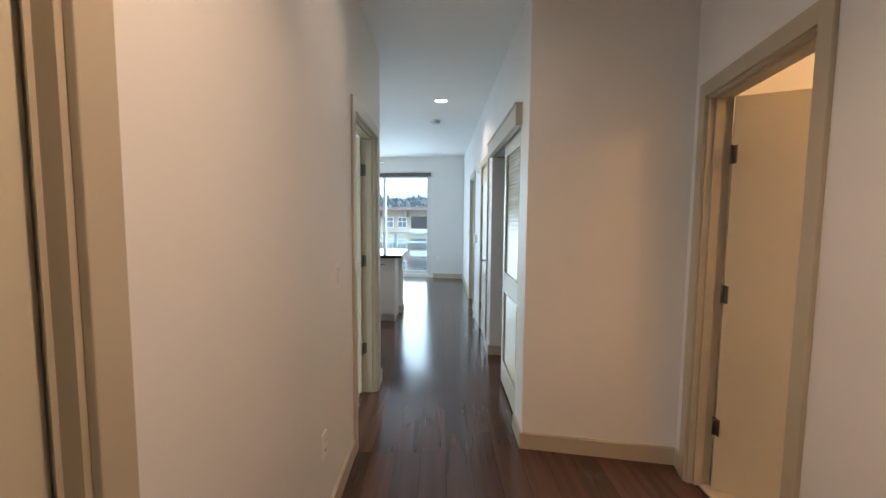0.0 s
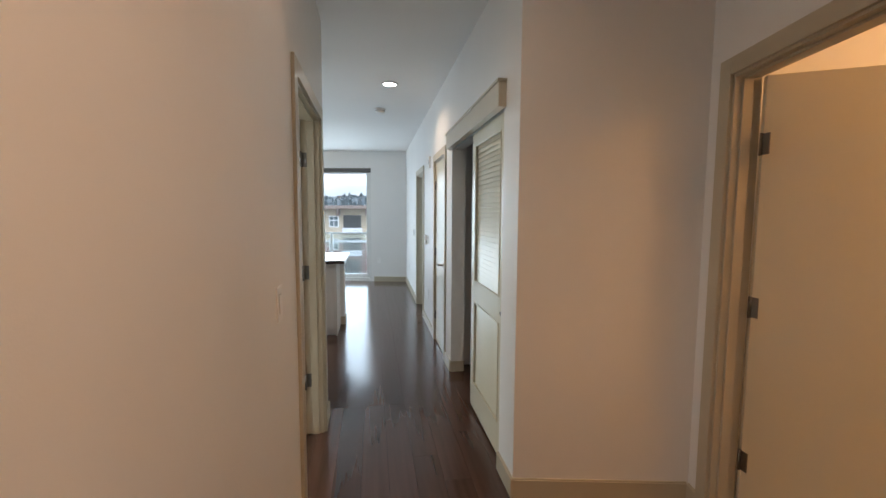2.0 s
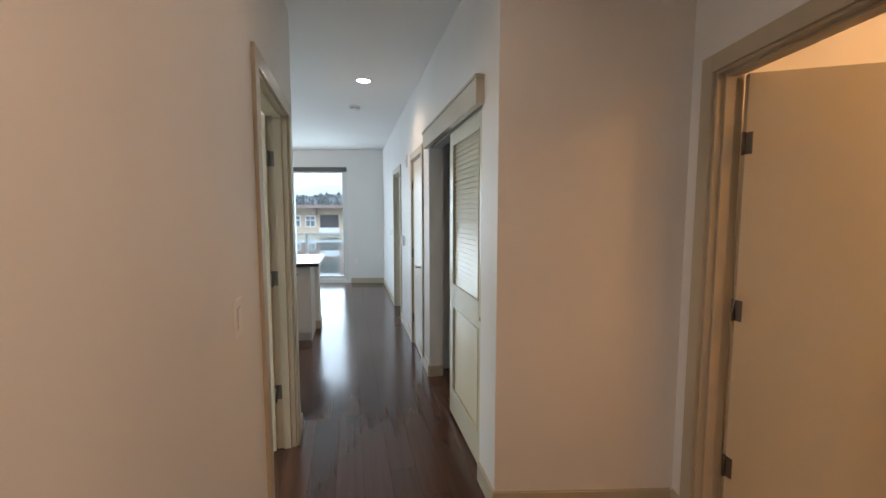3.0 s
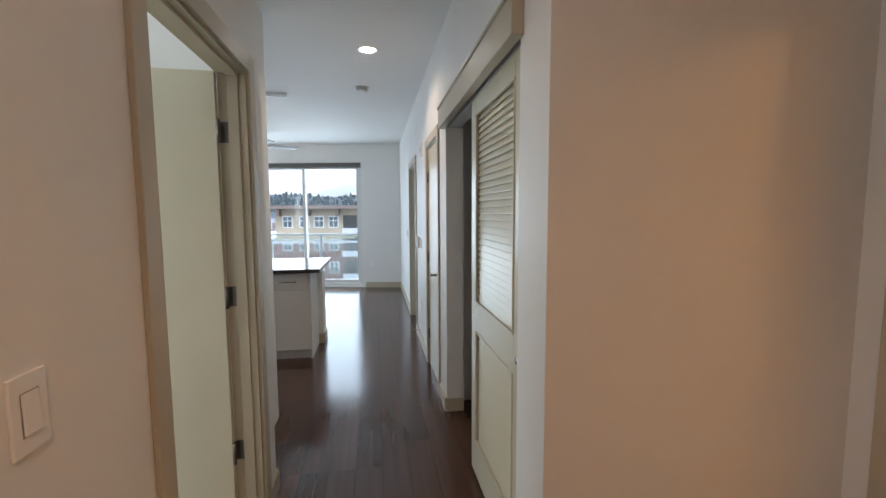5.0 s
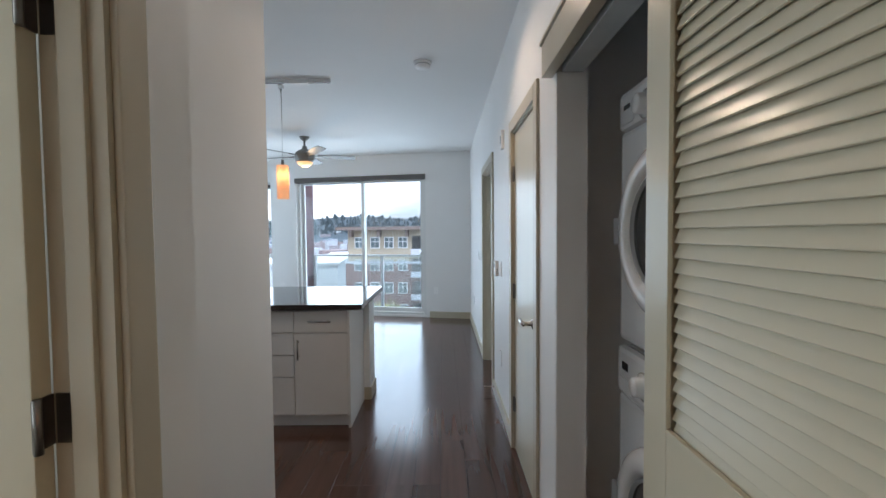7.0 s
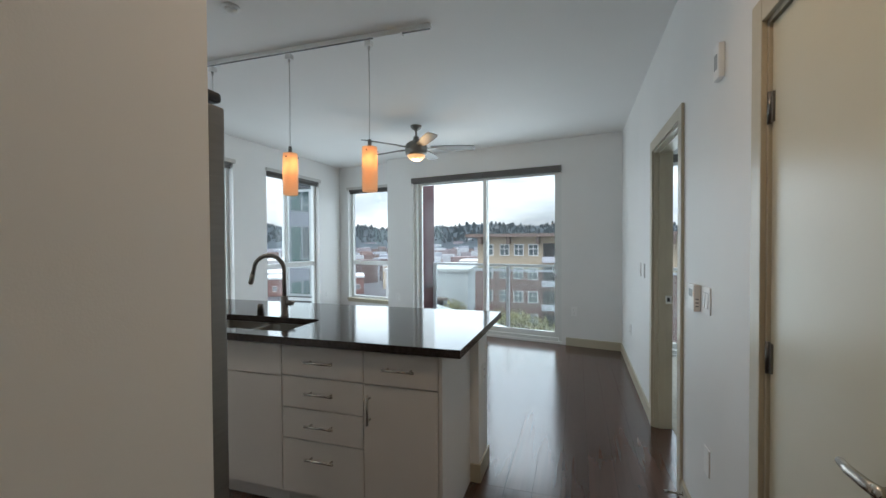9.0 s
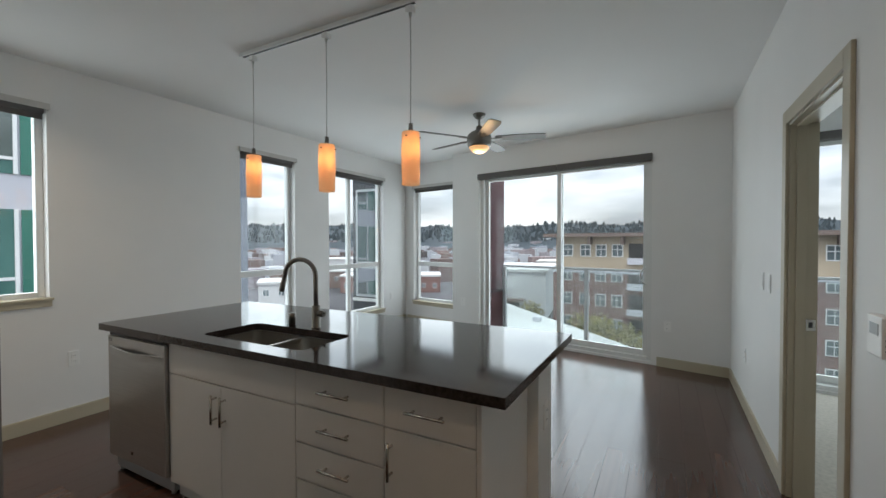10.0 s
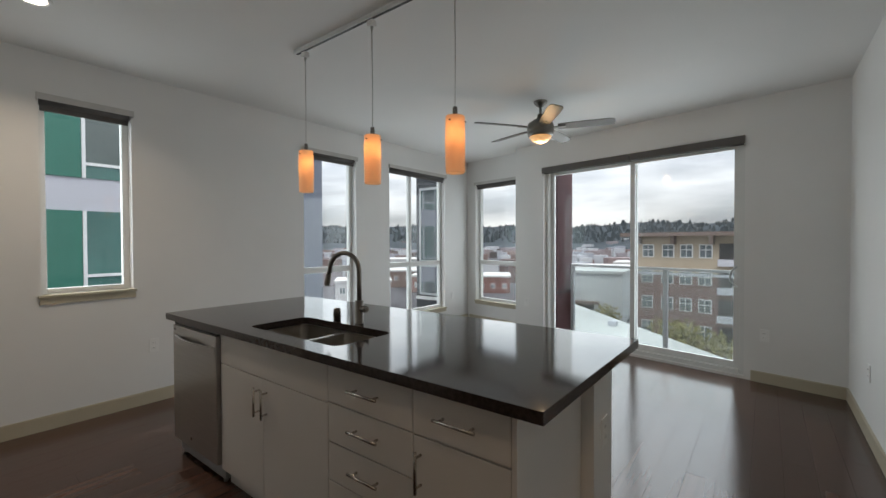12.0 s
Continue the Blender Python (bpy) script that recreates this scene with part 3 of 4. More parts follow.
# dishwasher
dw = thing("dishwasher", Matrix(), "stainless steel dishwasher with a curved bar handle", "dishwasher")
part("tub", B(-2.652, -2.039, FRONT + 0.005, 6.00, 0.02, 0.868), M["greyp"], dw)
dr = part("door", B(-2.649, -2.042, FRONT - 0.040, FRONT + 0.004, 0.115, 0.846, 0.006), M["steel"], dw, "brushed stainless steel front")
part("control_strip", B(-2.647, -2.044, FRONT - 0.030, FRONT + 0.004, 0.848, 0.868, 0.002), M["black"], dw)
bm = bmesh.new()
ring = [(-2.63 + 0.57 * k / 14, FRONT - 0.042 - 0.034 * math.sin(math.pi * k / 14)) for k in range(15)]
rows = [[bm.verts.new((x, y, z)) for x, y in ring] for z in (0.782, 0.742)] + [[bm.verts.new((x, y + 0.010, z)) for x, y in ring] for z in (0.742, 0.782)]
for a, b in zip(rows, rows[1:] + rows[:1]):
    for k in range(14):
        bm.faces.new((a[k], a[k + 1], b[k + 1], b[k]))
part("handle", bm, M["steel"], dr, "curved stainless handle")
for k in range(3):
    part("mark", B(-2.635, -2.60, FRONT - 0.0415, FRONT - 0.0398, 0.815 + 0.007 * k, 0.818 + 0.007 * k), M["black"], dr)
part("badge", B(-2.40, -2.375, FRONT - 0.0415, FRONT - 0.0398, 0.165, 0.185, 0.0004), M["nickel"], dr)
part("toe_kick", B(-2.648, -2.043, FRONT + 0.05, FRONT + 0.06, 0.0, 0.10), M["black"], dw)
for x in (-2.62, -2.07):
    bm = bmesh.new()
    tube(bm, [(x, FRONT + 0.02, 0), (x, FRONT + 0.02, 0.025)], 0.014, 10)
    part("foot", bm, M["greyp"], dw)

# counter with the sink cut out
SX0, SX1, SY0, SY1 = -1.865, -1.105, 5.545, 5.905


def rounded(x0, x1, y0, y1, r, n=5):
    pts = []
    for cx, cy, a in ((x1 - r, y1 - r, 0), (x0 + r, y1 - r, 90), (x0 + r, y0 + r, 180), (x1 - r, y0 + r, 270)):
        pts += [(cx + r * math.cos(radians(a + 90 * k / n)), cy + r * math.sin(radians(a + 90 * k / n))) for k in range(n + 1)]
    return pts


def slab_with_hole(outer, inner, z0, z1):
    bm = bmesh.new()
    loops = []
    for pts in (outer, inner):
        vs = [bm.verts.new((x, y, z1)) for x, y in pts]
        loops.append([bm.edges.new((vs[i], vs[(i + 1) % len(vs)])) for i in range(len(vs))])
    got = bmesh.ops.triangle_fill(bm, edges=loops[0] + loops[1], use_beauty=True)
    faces = [g for g in got["geom"] if isinstance(g, bmesh.types.BMFace)]
    ext = bmesh.ops.extrude_face_region(bm, geom=faces)
    for v in ext["geom"]:
        if isinstance(v, bmesh.types.BMVert):
            v.co.z = z0
    return bm


top = thing("countertop", Matrix(), "dark brown polished quartz island countertop with square edges", "countertop")
part("slab", slab_with_hole(rounded(-2.735, -0.085, 5.437, 6.50, 0.004, 2), rounded(SX0, SX1, SY0, SY1, 0.05), 0.873, 0.912), M["quartz"], top)
snk = thing("sink", Matrix(), "double-bowl undermount stainless steel sink", "sink")


def bowl(x0, x1, y0, y1, z0, z1):
    bm = bmesh.new()
    rings = [(0, z1, 0.045), (0.004, z1 - 0.09, 0.045), (0.012, z0 + 0.03, 0.05), (0.035, z0 + 0.005, 0.05), (0.07, z0, 0.05)]
    loops = [[bm.verts.new((x, y, z)) for x, y in rounded(x0 + g, x1 - g, y0 + g, y1 - g, r)] for g, z, r in rings]
    for a, b in zip(loops, loops[1:]):
        for k in range(len(a)):
            f = bm.faces.new((a[k], a[(k + 1) % len(a)], b[(k + 1) % len(a)], b[k]))
            f.smooth = True
    bm.faces.new(loops[-1])
    return bm


part("bowl", bowl(SX0 + 0.004, -1.475, SY0 + 0.004, SY1 - 0.004, 0.68, 0.870), M["sink"], snk)
part("bowl", bowl(-1.455, SX1 - 0.004, SY0 + 0.004, SY1 - 0.004, 0.70, 0.870), M["sink"], snk)
part("divider", B(-1.478, -1.452, SY0 + 0.01, SY1 - 0.01, 0.845, 0.871, 0.006), M["sink"], snk)
for x in (-1.67, -1.28):
    part("drain", lathe(bmesh.new(), [(0.045, 0.0), (0.043, 0.004), (0.030, 0.002), (0.0, 0.001)], 24, pose(x, 5.73, 0.682 if x < -1.4 else 0.702)), M["nickel"], snk, "round strainer")
fc = thing("faucet", pose(-1.435, 5.965, 0.912), "brushed nickel high-arc pull-down faucet", "faucet")
bm = lathe(bmesh.new(), [(0.027, 0), (0.027, 0.004), (0.0245, 0.008), (0.0245, 0.125), (0.022, 0.130), (0.0, 0.131)], 24)
part("base", bm, M["faucet"], fc)
pts = [(0, 0, 0.125), (0, 0, 0.22), (0, 0, 0.30)]
for k in range(1, 13):
    a = math.pi * k / 12
    pts.append((-0.105 + 0.105 * math.cos(a), -0.02 + 0.02 * math.cos(a), 0.30 + 0.098 * math.sin(a)))
pts += [(-0.222, -0.042, 0.262)]
bm = bmesh.new()
tube(bm, pts, 0.0135, 14)
part("neck", bm, M["faucet"], fc)
bm = bmesh.new()
tube(bm, [(-0.217, -0.041, 0.276), (-0.232, -0.044, 0.215), (-0.234, -0.0445, 0.205)], [0.0155, 0.017, 0.013], 14)
part("spray_head", bm, M["faucet"], fc)
bm = bmesh.new()
tube(bm, [(0.02, 0, 0.085), (0.05, 0, 0.085), (0.062, 0, 0.085)], [0.019, 0.019, 0.017], 16)
tube(bm, [(0.052, 0.0, 0.09), (0.075, -0.01, 0.094), (0.095, -0.02, 0.096)], [0.008, 0.007, 0.005], 8)
part("lever", bm, M["faucet"], fc)
ag = thing("air_gap", pose(-1.62, 5.955, 0.912), "small brushed nickel air gap cap on the counter", "air gap")
part("cap", lathe(bmesh.new(), [(0.022, 0), (0.022, 0.05), (0.020, 0.066), (0.012, 0.072), (0, 0.073)], 20), M["faucet"], ag)

# ---- refrigerator and its side panel ----
sp = thing("side_panel", Matrix(), "tall white side wall beside the refrigerator", "panel", kind="structure")
part("panel", B(-0.276, -0.25, 3.452, 4.271, 0, CEIL), M["wall"], sp)
fr = thing("refrigerator", Matrix(), "stainless steel refrigerator with bottom freezer", "refrigerator")
part("cabinet", B(-1.185, -0.290, 3.53, 4.288, 0.03, 1.680, 0.006), M["black"], fr)
part("door", B(-1.183, -0.292, 4.307, 4.352, 0.735, 1.675, 0.006), M["fridge"], fr)
part("freezer_door", B(-1.183, -0.292, 4.307, 4.358, 0.07, 0.722, 0.006), M["fridge"], fr)
part("hinge_cover", B(-0.37, -0.291, 4.20, 4.345, 1.681, 1.703, 0.008), M["black"], fr)
part("gasket", B(-1.182, -0.2925, 4.2885, 4.3065, 0.08, 1.675), M["black"], fr)
part("grille", B(-1.17, -0.31, 4.20, 4.25, 0.0, 0.065), M["black"], fr)

# ---- track and pendants ----
tr = thing("track_light", Matrix(), "white ceiling track carrying three pendants", "track light")
part("track", B(-2.325, -0.465, 6.142, 6.178, CEIL - 0.028, CEIL - 0.0005, 0.003), M["white"], tr)
part("slot", B(-2.32, -0.47, 6.151, 6.169, CEIL - 0.0295, CEIL - 0.027), M["black"], tr)
part("power_feed", B(-0.86, -0.66, 6.132, 6.188, CEIL - 0.042, CEIL - 0.0285, 0.004), M["white"], tr)
part("end_cap", B(-2.34, -2.325, 6.141, 6.179, CEIL - 0.029, CEIL - 0.0005, 0.003), M["white"], tr)


def pendant(x):
    p = thing("pendant_lamp", pose(x, 6.158, 0), "lit amber glass cylinder pendant on a thin cord", "pendant lamp", "pendants over the island")
    part("connector", B(-0.022, 0.022, -0.02, 0.02, CEIL - 0.080, CEIL - 0.043, 0.004), M["white"], p)
    bm = bmesh.new()
    tube(bm, [(0, 0, CEIL - 0.08), (0, 0, CEIL - 0.11), (0.002, 0, 2.40), (0, 0, 2.075)], [0.010, 0.004, 0.0025, 0.0025], 8)
    part("cord", bm, M["rail"], p)
    part("cap", lathe(bmesh.new(), [(0.0, 2.076), (0.012, 2.074), (0.014, 2.028), (0.042, 2.024), (0.042, 2.016), (0.0, 2.014)], 20), M["nickel"], p)
    bm = lathe(bmesh.new(), [(0.0490, 2.024), (0.0500, 2.018), (0.0530, 1.88), (0.0500, 1.737), (0.0475, 1.730), (0.0445, 1.737), (0.0475, 1.88), (0.0450, 2.018), (0.0490, 2.024)], 32)
    part("shade", bm, M["shade"], p, "amber glass shade")
    part("bulb", lathe(bmesh.new(), [(0.0, 1.955), (0.015, 1.960), (0.021, 1.976), (0.017, 1.992), (0.013, 2.014), (0.0, 2.014)], 16), M["bulb"], p)
    for a in (35, 155, 275):
        c, s = math.cos(radians(a)), math.sin(radians(a))
        bm = bmesh.new()
        tube(bm, [(0.040 * c, 0.040 * s, 1.996), (0.057 * c, 0.057 * s, 1.996)], 0.004, 8)
        part("screw", bm, M["black"], p)
    lamp("pendant_bulb", 'POINT', pose(x, 6.158, 1.93), 0.22, (1.0, 0.72, 0.44), 0.02)


M["bulb"] = glowing("bulb_glass", (1.0, 0.62, 0.30), 2.0)
for x in (-2.215, -1.526, -0.90):
    pendant(x)

# ---- ceiling fan ----
fan = thing("ceiling_fan", pose(-1.40, 8.29, 0), "five-blade brushed nickel ceiling fan with a lit amber bowl", "ceiling fan")
part("canopy", lathe(bmesh.new(), [(0.068, CEIL), (0.066, CEIL - 0.012), (0.050, CEIL - 0.035), (0.022, CEIL - 0.055), (0.0, CEIL - 0.056)], 28), M["fanmetal"], fan)
bm = bmesh.new()
tube(bm, [(0, 0, CEIL - 0.05), (0, 0, 2.62)], 0.0125, 12)
part("downrod", bm, M["fanmetal"], fan)
part("motor_housing", lathe(bmesh.new(), [(0.0, 2.640), (0.030, 2.638), (0.036, 2.60), (0.085, 2.575), (0.122, 2.545), (0.132, 2.51), (0.130, 2.470), (0.126, 2.465), (0.128, 2.455), (0.124, 2.425), (0.112, 2.418), (0.0, 2.418)], 40), M["fanmetal"], fan)
part("light_bowl", lathe(bmesh.new(), [(0.108, 2.417), (0.103, 2.400), (0.080, 2.374), (0.045, 2.357), (0.0, 2.352)], 32), M["bowl"], fan, "lit amber glass bowl")
lamp("fan_bulb", 'POINT', pose(-1.40, 8.29, 2.30), 2.0, (1.0, 0.66, 0.34), 0.05)
for k in range(5):
    m = pose(0, 0, 2.505, 0, 0, 18 + 72 * k)
    bl = part("blade", bmesh.new(), M["blade"], fan, m=m @ pose(0, 0, 0, -12, 0, 0))
    bm = bmesh.new()
    outline = [(0.17, -0.050), (0.30, -0.060), (0.50, -0.066), (0.64, -0.064), (0.685, -0.050), (0.695, 0.0), (0.685, 0.050), (0.64, 0.062), (0.50, 0.064), (0.30, 0.058), (0.17, 0.048)]
    lo, hi = [[bm.verts.new((x, y, z)) for x, y in outline] for z in (-0.004, 0.004)]
    bm.faces.new(hi)
    bm.faces.new(lo[::-1])
    for i in range(len(lo)):
        bm.faces.new((lo[i], lo[(i + 1) % len(lo)], hi[(i + 1) % len(lo)], hi[i]))
    bm.to_mesh(bl.data)
    bm.free()
    part("blade_iron", B(0.10, 0.24, -0.022, 0.022, -0.012, -0.0045, 0.003), M["fanmetal"], bl)

# ---- ceiling fixtures ----
for x, y in ((0.428, 4.76), (-2.92, 4.86), (0.43, 1.75), (0.45, 0.42)):
    dl = thing("downlight", pose(x, y, CEIL), "lit round recessed downlight with a white trim ring", "downlight", "ceiling downlights")
    part("trim_ring", lathe(bmesh.new(), [(0.088, 0.0), (0.086, -0.006), (0.070, -0.009), (0.062, -0.003), (0.062, 0.0)], 36), M["white"], dl)
    part("lens", lathe(bmesh.new(), [(0.062, -0.001), (0.060, -0.004), (0.0, -0.005)], 36), M["lens"], dl, "glowing lens")
sd = thing("smoke_detector", pose(0.352, 5.82, CEIL), "round white smoke detector on the ceiling", "smoke detector")
part("base", lathe(bmesh.new(), [(0.072, 0), (0.071, -0.012), (0.066, -0.014), (0.0, -0.014)], 32), M["white"], sd)
part("cover", lathe(bmesh.new(), [(0.060, -0.0145), (0.060, -0.030), (0.050, -0.042), (0.024, -0.046), (0.0, -0.046)], 32), M["white"], sd)
part("vent_ring", lathe(bmesh.new(), [(0.0605, -0.019), (0.0612, -0.022), (0.0605, -0.025)], 32), M["greyp"], sd)


kd = thing("smoke_detector", pose(-1.51, 5.62, CEIL), "small round white detector on the kitchen ceiling", "smoke detector")
part("base", lathe(bmesh.new(), [(0.052, 0), (0.051, -0.010), (0.046, -0.013), (0.0, -0.013)], 32), M["white"], kd)
part("cover", lathe(bmesh.new(), [(0.036, -0.0135), (0.034, -0.026), (0.018, -0.034), (0.0, -0.035)], 32), M["white"], kd)


# ---- plates on walls (local x along the wall, y into it) ----
def plate(name, m, label, category, w=0.072, h=0.117, kind="rocker", gangs=1):
    t = thing(name, m, label, category)
    part("plate", B(-w / 2, w / 2, -0.006, 0, -h / 2, h / 2, 0.002), M["white"], t)
    for g in range(gangs):
        x = (g - (gangs - 1) / 2) * 0.046
        if kind == "rocker":
            bm = B(x - 0.0165, x + 0.0165, -0.010, -0.0062, -0.033, 0.033, 0.0015)
            for v in bm.verts:
                if v.co.z > 0.02 and v.co.y < -0.008:
                    v.co.y += 0.003
            part("rocker", bm, M["white"], t)
            part("gap", B(x - 0.0185, x + 0.0185, -0.0065, -0.0058, -0.035, 0.035), M["greyp"], t)
        elif kind == "outlet":
            for z in (-0.022, 0.022):
                o = part("socket", B(x - 0.0165, x + 0.0165, -0.0085, -0.0062, z - 0.014, z + 0.014, 0.002), M["white"], t)
                for dx in (-0.006, 0.006):
                    part("slot", B(x + dx - 0.001, x + dx + 0.001, -0.0092, -0.0084, z - 0.003, z + 0.006), M["black"], o)
        elif kind == "paddle":
            part("button", B(x - 0.011, x + 0.011, -0.014, -0.0062, -0.038, 0.020, 0.003), M["white"], t)
    return t


def on_right(y, z):
    return RIGHT @ pose(ry(y), 0, z)


plate("light_switch", LEFT @ pose(ly(1.95), 0, 1.155), "white light switch on the hall wall", "switch", h=0.125)
plate("wall_outlet", LEFT @ pose(ly(1.66), 0, 0.43), "white wall outlet in the hall", "outlet", kind="outlet")
plate("light_switch", on_right(5.76, 1.13), "white two-gang light switch plate", "switch", w=0.118, gangs=2)
th = thing("thermostat", on_right(5.91, 1.125), "white boxy thermostat on the wall", "thermostat")
part("case", B(-0.052, 0.052, -0.030, 0, -0.062, 0.062, 0.005), M["white"], th)
part("screen", B(-0.030, 0.030, -0.0315, -0.0298, 0.005, 0.040, 0.001), M["greyp"], th)
for k in range(3):
    part("vent", B(0.0515, 0.0528, -0.022, -0.008, -0.04 + 0.016 * k, -0.034 + 0.016 * k), M["greyp"], th)
ch = thing("door_chime", on_right(5.58, 2.10), "white rectangular alarm sounder high on the wall", "alarm")
part("case", B(-0.035, 0.035, -0.022, 0, -0.068, 0.068, 0.005), M["white"], ch)
part("grille", B(-0.018, 0.018, -0.0235, -0.0215, -0.03, 0.03, 0.001), M["greyp"], ch)
plate("light_switch", on_right(7.54, 1.14), "white light switch beyond the bedroom door", "switch")
plate("light_switch", on_right(7.75, 1.14), "white light switch beyond the bedroom door", "switch")
plate("wall_outlet", on_right(8.44, 0.46), "white wall outlet near the corner", "outlet", kind="outlet")
plate("wall_outlet", on_right(5.74, 0.425), "white blank plate low on the wall", "outlet", kind="none")
plate("wall_outlet", WEST @ pose(wy(5.70), 0, 0.49), "white wall outlet below the window", "outlet", kind="outlet")
plate("wall_outlet", WEST @ pose(wy(10.05), 0, 0.48), "white wall outlet in the window corner", "outlet", kind="outlet")
plate("wall_outlet", SLANT @ pose(3.035, 0, 0.458), "white wall outlet beside the balcony door", "outlet", kind="outlet")
plate("wall_outlet", SLANT @ pose(0.20, 0, 0.484), "white wall outlet on the wall pier", "outlet", kind="outlet")
plate("wall_outlet", pose(-0.132, 6.12, 0.60, 0, 0, 90), "white outlet on the island end", "outlet", kind="outlet")
ds = thing("door_stop", on_right(6.12, 0.055), "small nickel spring door stop on the baseboard", "door stop")
bm = bmesh.new()
tube(bm, [(0, -0.013, 0), (0, -0.02, 0), (0, -0.085, 0), (0, -0.086, 0), (0, -0.10, 0)], [0.012, 0.006, 0.006, 0.009, 0.008], 10)
part("spring", bm, M["nickel"], ds)

# ---- laundry closet ----
hd = thing("door_fascia", RIGHT @ pose(ry(4.15), 0, 0), "beige painted header board over the laundry doors", "trim", kind="structure")
part("fascia", B(-0.05, 1.545, -0.045, -0.001, 2.045, 2.175, 0.003), M["trim"], hd)
part("cap", B(-0.058, 1.553, -0.053, -0.001, 2.1755, 2.19, 0.003), M["trim"], hd)
part("jamb", B(0.001, 0.012, 0.001, 0.124, 0, 2.045), M["wall"], hd)
part("track", B(0.012, 1.50, 0.02, 0.105, 2.046, 2.075, 0.002), M["alum"], hd, "aluminium sliding track")


def louvre_door(y_far, depth):
    """A bypass door with two louvred panels, hanging from the track; local x from its leading edge."""
    d = thing("louvered_door", RIGHT @ pose(ry(y_far), depth, 0), "beige painted sliding door with two louvered panels", "door", "laundry doors")
    w, t = 0.80, 0.034
    s = 0.100
    part("stile", B(0, s, 0, t, 0.02, 2.045, 0.003), M["door"], d)
    part("stile", B(w - s, w, 0, t, 0.02, 2.045, 0.003), M["door"], d)
    for z0, z1 in ((0.02, 0.22), (0.83, 0.985), (1.955, 2.045)):
        part("rail", B(s, w - s, 0, t, z0, z1, 0.003), M["door"], d)
    for z0, z1 in ((0.22, 0.83), (0.985, 1.955)):
        for a in ((s, s + 0.008), (w - s - 0.008, w - s)):
            part("bead", B(a[0], a[1], -0.005, 0.006, z0, z1, 0.002), M["door"], d)
        part("bead", B(s + 0.008, w - s - 0.008, -0.005, 0.006, z1 - 0.008, z1, 0.002), M["door"], d)
        part("bead", B(s + 0.008, w - s - 0.008, -0.005, 0.006, z0, z0 + 0.008, 0.002), M["door"], d)
        n = round((z1 - z0) / 0.0308)
        p = (z1 - z0) / n
        proto = None
        for k in range(n):
            m = pose(0, t / 2, z0 + p * (k + 0.5), -21)
            if proto is None:
                proto = part("slat", B(s + 0.009, w - s - 0.009, -0.003, 0.003, -0.0195, 0.0195, 0.002), M["door"], d, m=m)
            else:
                o = new("slat", proto.data)
                o.parent = d
                o.matrix_basis = m
    bm = bmesh.new()
    lathe(bm, [(0.0, 0.0), (0.016, 0.0), (0.020, -0.003), (0.014, -0.004), (0.013, 0.008)], 20, pose(w - 0.045, 0, 0.90, 90, 0, 0))
    part("finger_pull", bm, M["nickel"], d, "round nickel finger pull")
    return d


louvre_door(3.45, 0.022)
louvre_door(3.455, 0.066)


def front_loader(m, label, name, h=0.985):
    """A front-loading machine: width along x, front at y 0."""
    w, dp = 0.69, 0.74
    t = thing(name, m, label, name)
    part("cabinet", B(0, w, 0.03, dp, 0.012, h, 0.02), M["enamel"], t)
    fp = part("front_panel", B(0.004, w - 0.004, -0.004, 0.032, 0.02, 0.80, 0.018), M["enamel"], t)
    cp = part("control_panel", B(0.002, w - 0.002, -0.012, 0.034, 0.803, h - 0.002, 0.022), M["enamel"], t)
    part("display", B(0.05, 0.10, -0.0135, -0.011, h - 0.085, h - 0.055, 0.001), M["darkglass"], cp)
    part("drawer", B(0.035, 0.13, -0.0145, -0.0115, 0.82, 0.872, 0.003), M["enamel"], cp)
    part("knob", lathe(bmesh.new(), [(0.046, 0), (0.044, 0.006), (0.036, 0.010), (0.033, 0.036), (0.028, 0.040), (0.0, 0.041)], 28, pose(0.22, -0.012, h - 0.095, 90, 0, 0)), M["enamel"], cp)
    part("knob_ring", lathe(bmesh.new(), [(0.049, 0.0), (0.049, 0.003), (0.044, 0.004)], 28, pose(0.22, -0.0118, h - 0.095, 90, 0, 0)), M["nickel"], cp)
    for k in range(4):
        part("button", B(0.44 + 0.05 * k, 0.47 + 0.05 * k, -0.0145, -0.011, 0.872, 0.886, 0.002), M["greyp"], cp)
    c = pose(w / 2, -0.004, 0.43, 90, 0, 0)
    part("door_ring", lathe(bmesh.new(), [(0.285, -0.02), (0.285, 0.008), (0.275, 0.030), (0.252, 0.045), (0.222, 0.048), (0.198, 0.036), (0.192, 0.015), (0.192, -0.02)], 48, c), M["enamel"], t)
    part("door_trim", lathe(bmesh.new(), [(0.1915, 0.020), (0.188, 0.032), (0.180, 0.034), (0.176, 0.018)], 48, c), M["greyp"], t)
    part("door_glass", lathe(bmesh.new(), [(0.177, 0.022), (0.160, 0.014), (0.125, 0.006), (0.0, 0.002)], 48, c), M["darkglass"], t, "dark round door glass")
    part("door_grip", B(w / 2 - 0.29, w / 2 - 0.235, -0.053, -0.030, 0.38, 0.48, 0.008), M["greyp"], t)
    for x in (0.05, w - 0.05):
        for y in (0.08, dp - 0.06):
            part("foot", B(x - 0.02, x + 0.02, y - 0.02, y + 0.02, 0.0, 0.014, 0.002), M["black"], t)
    return t


front_loader(pose(1.185, 4.075, 0, 0, 0, -90), "white front-loading washing machine in the closet", "washer")
front_loader(pose(1.185, 4.075, 0.986, 0, 0, -90), "white front-loading dryer stacked on the washer", "dryer", 0.945)

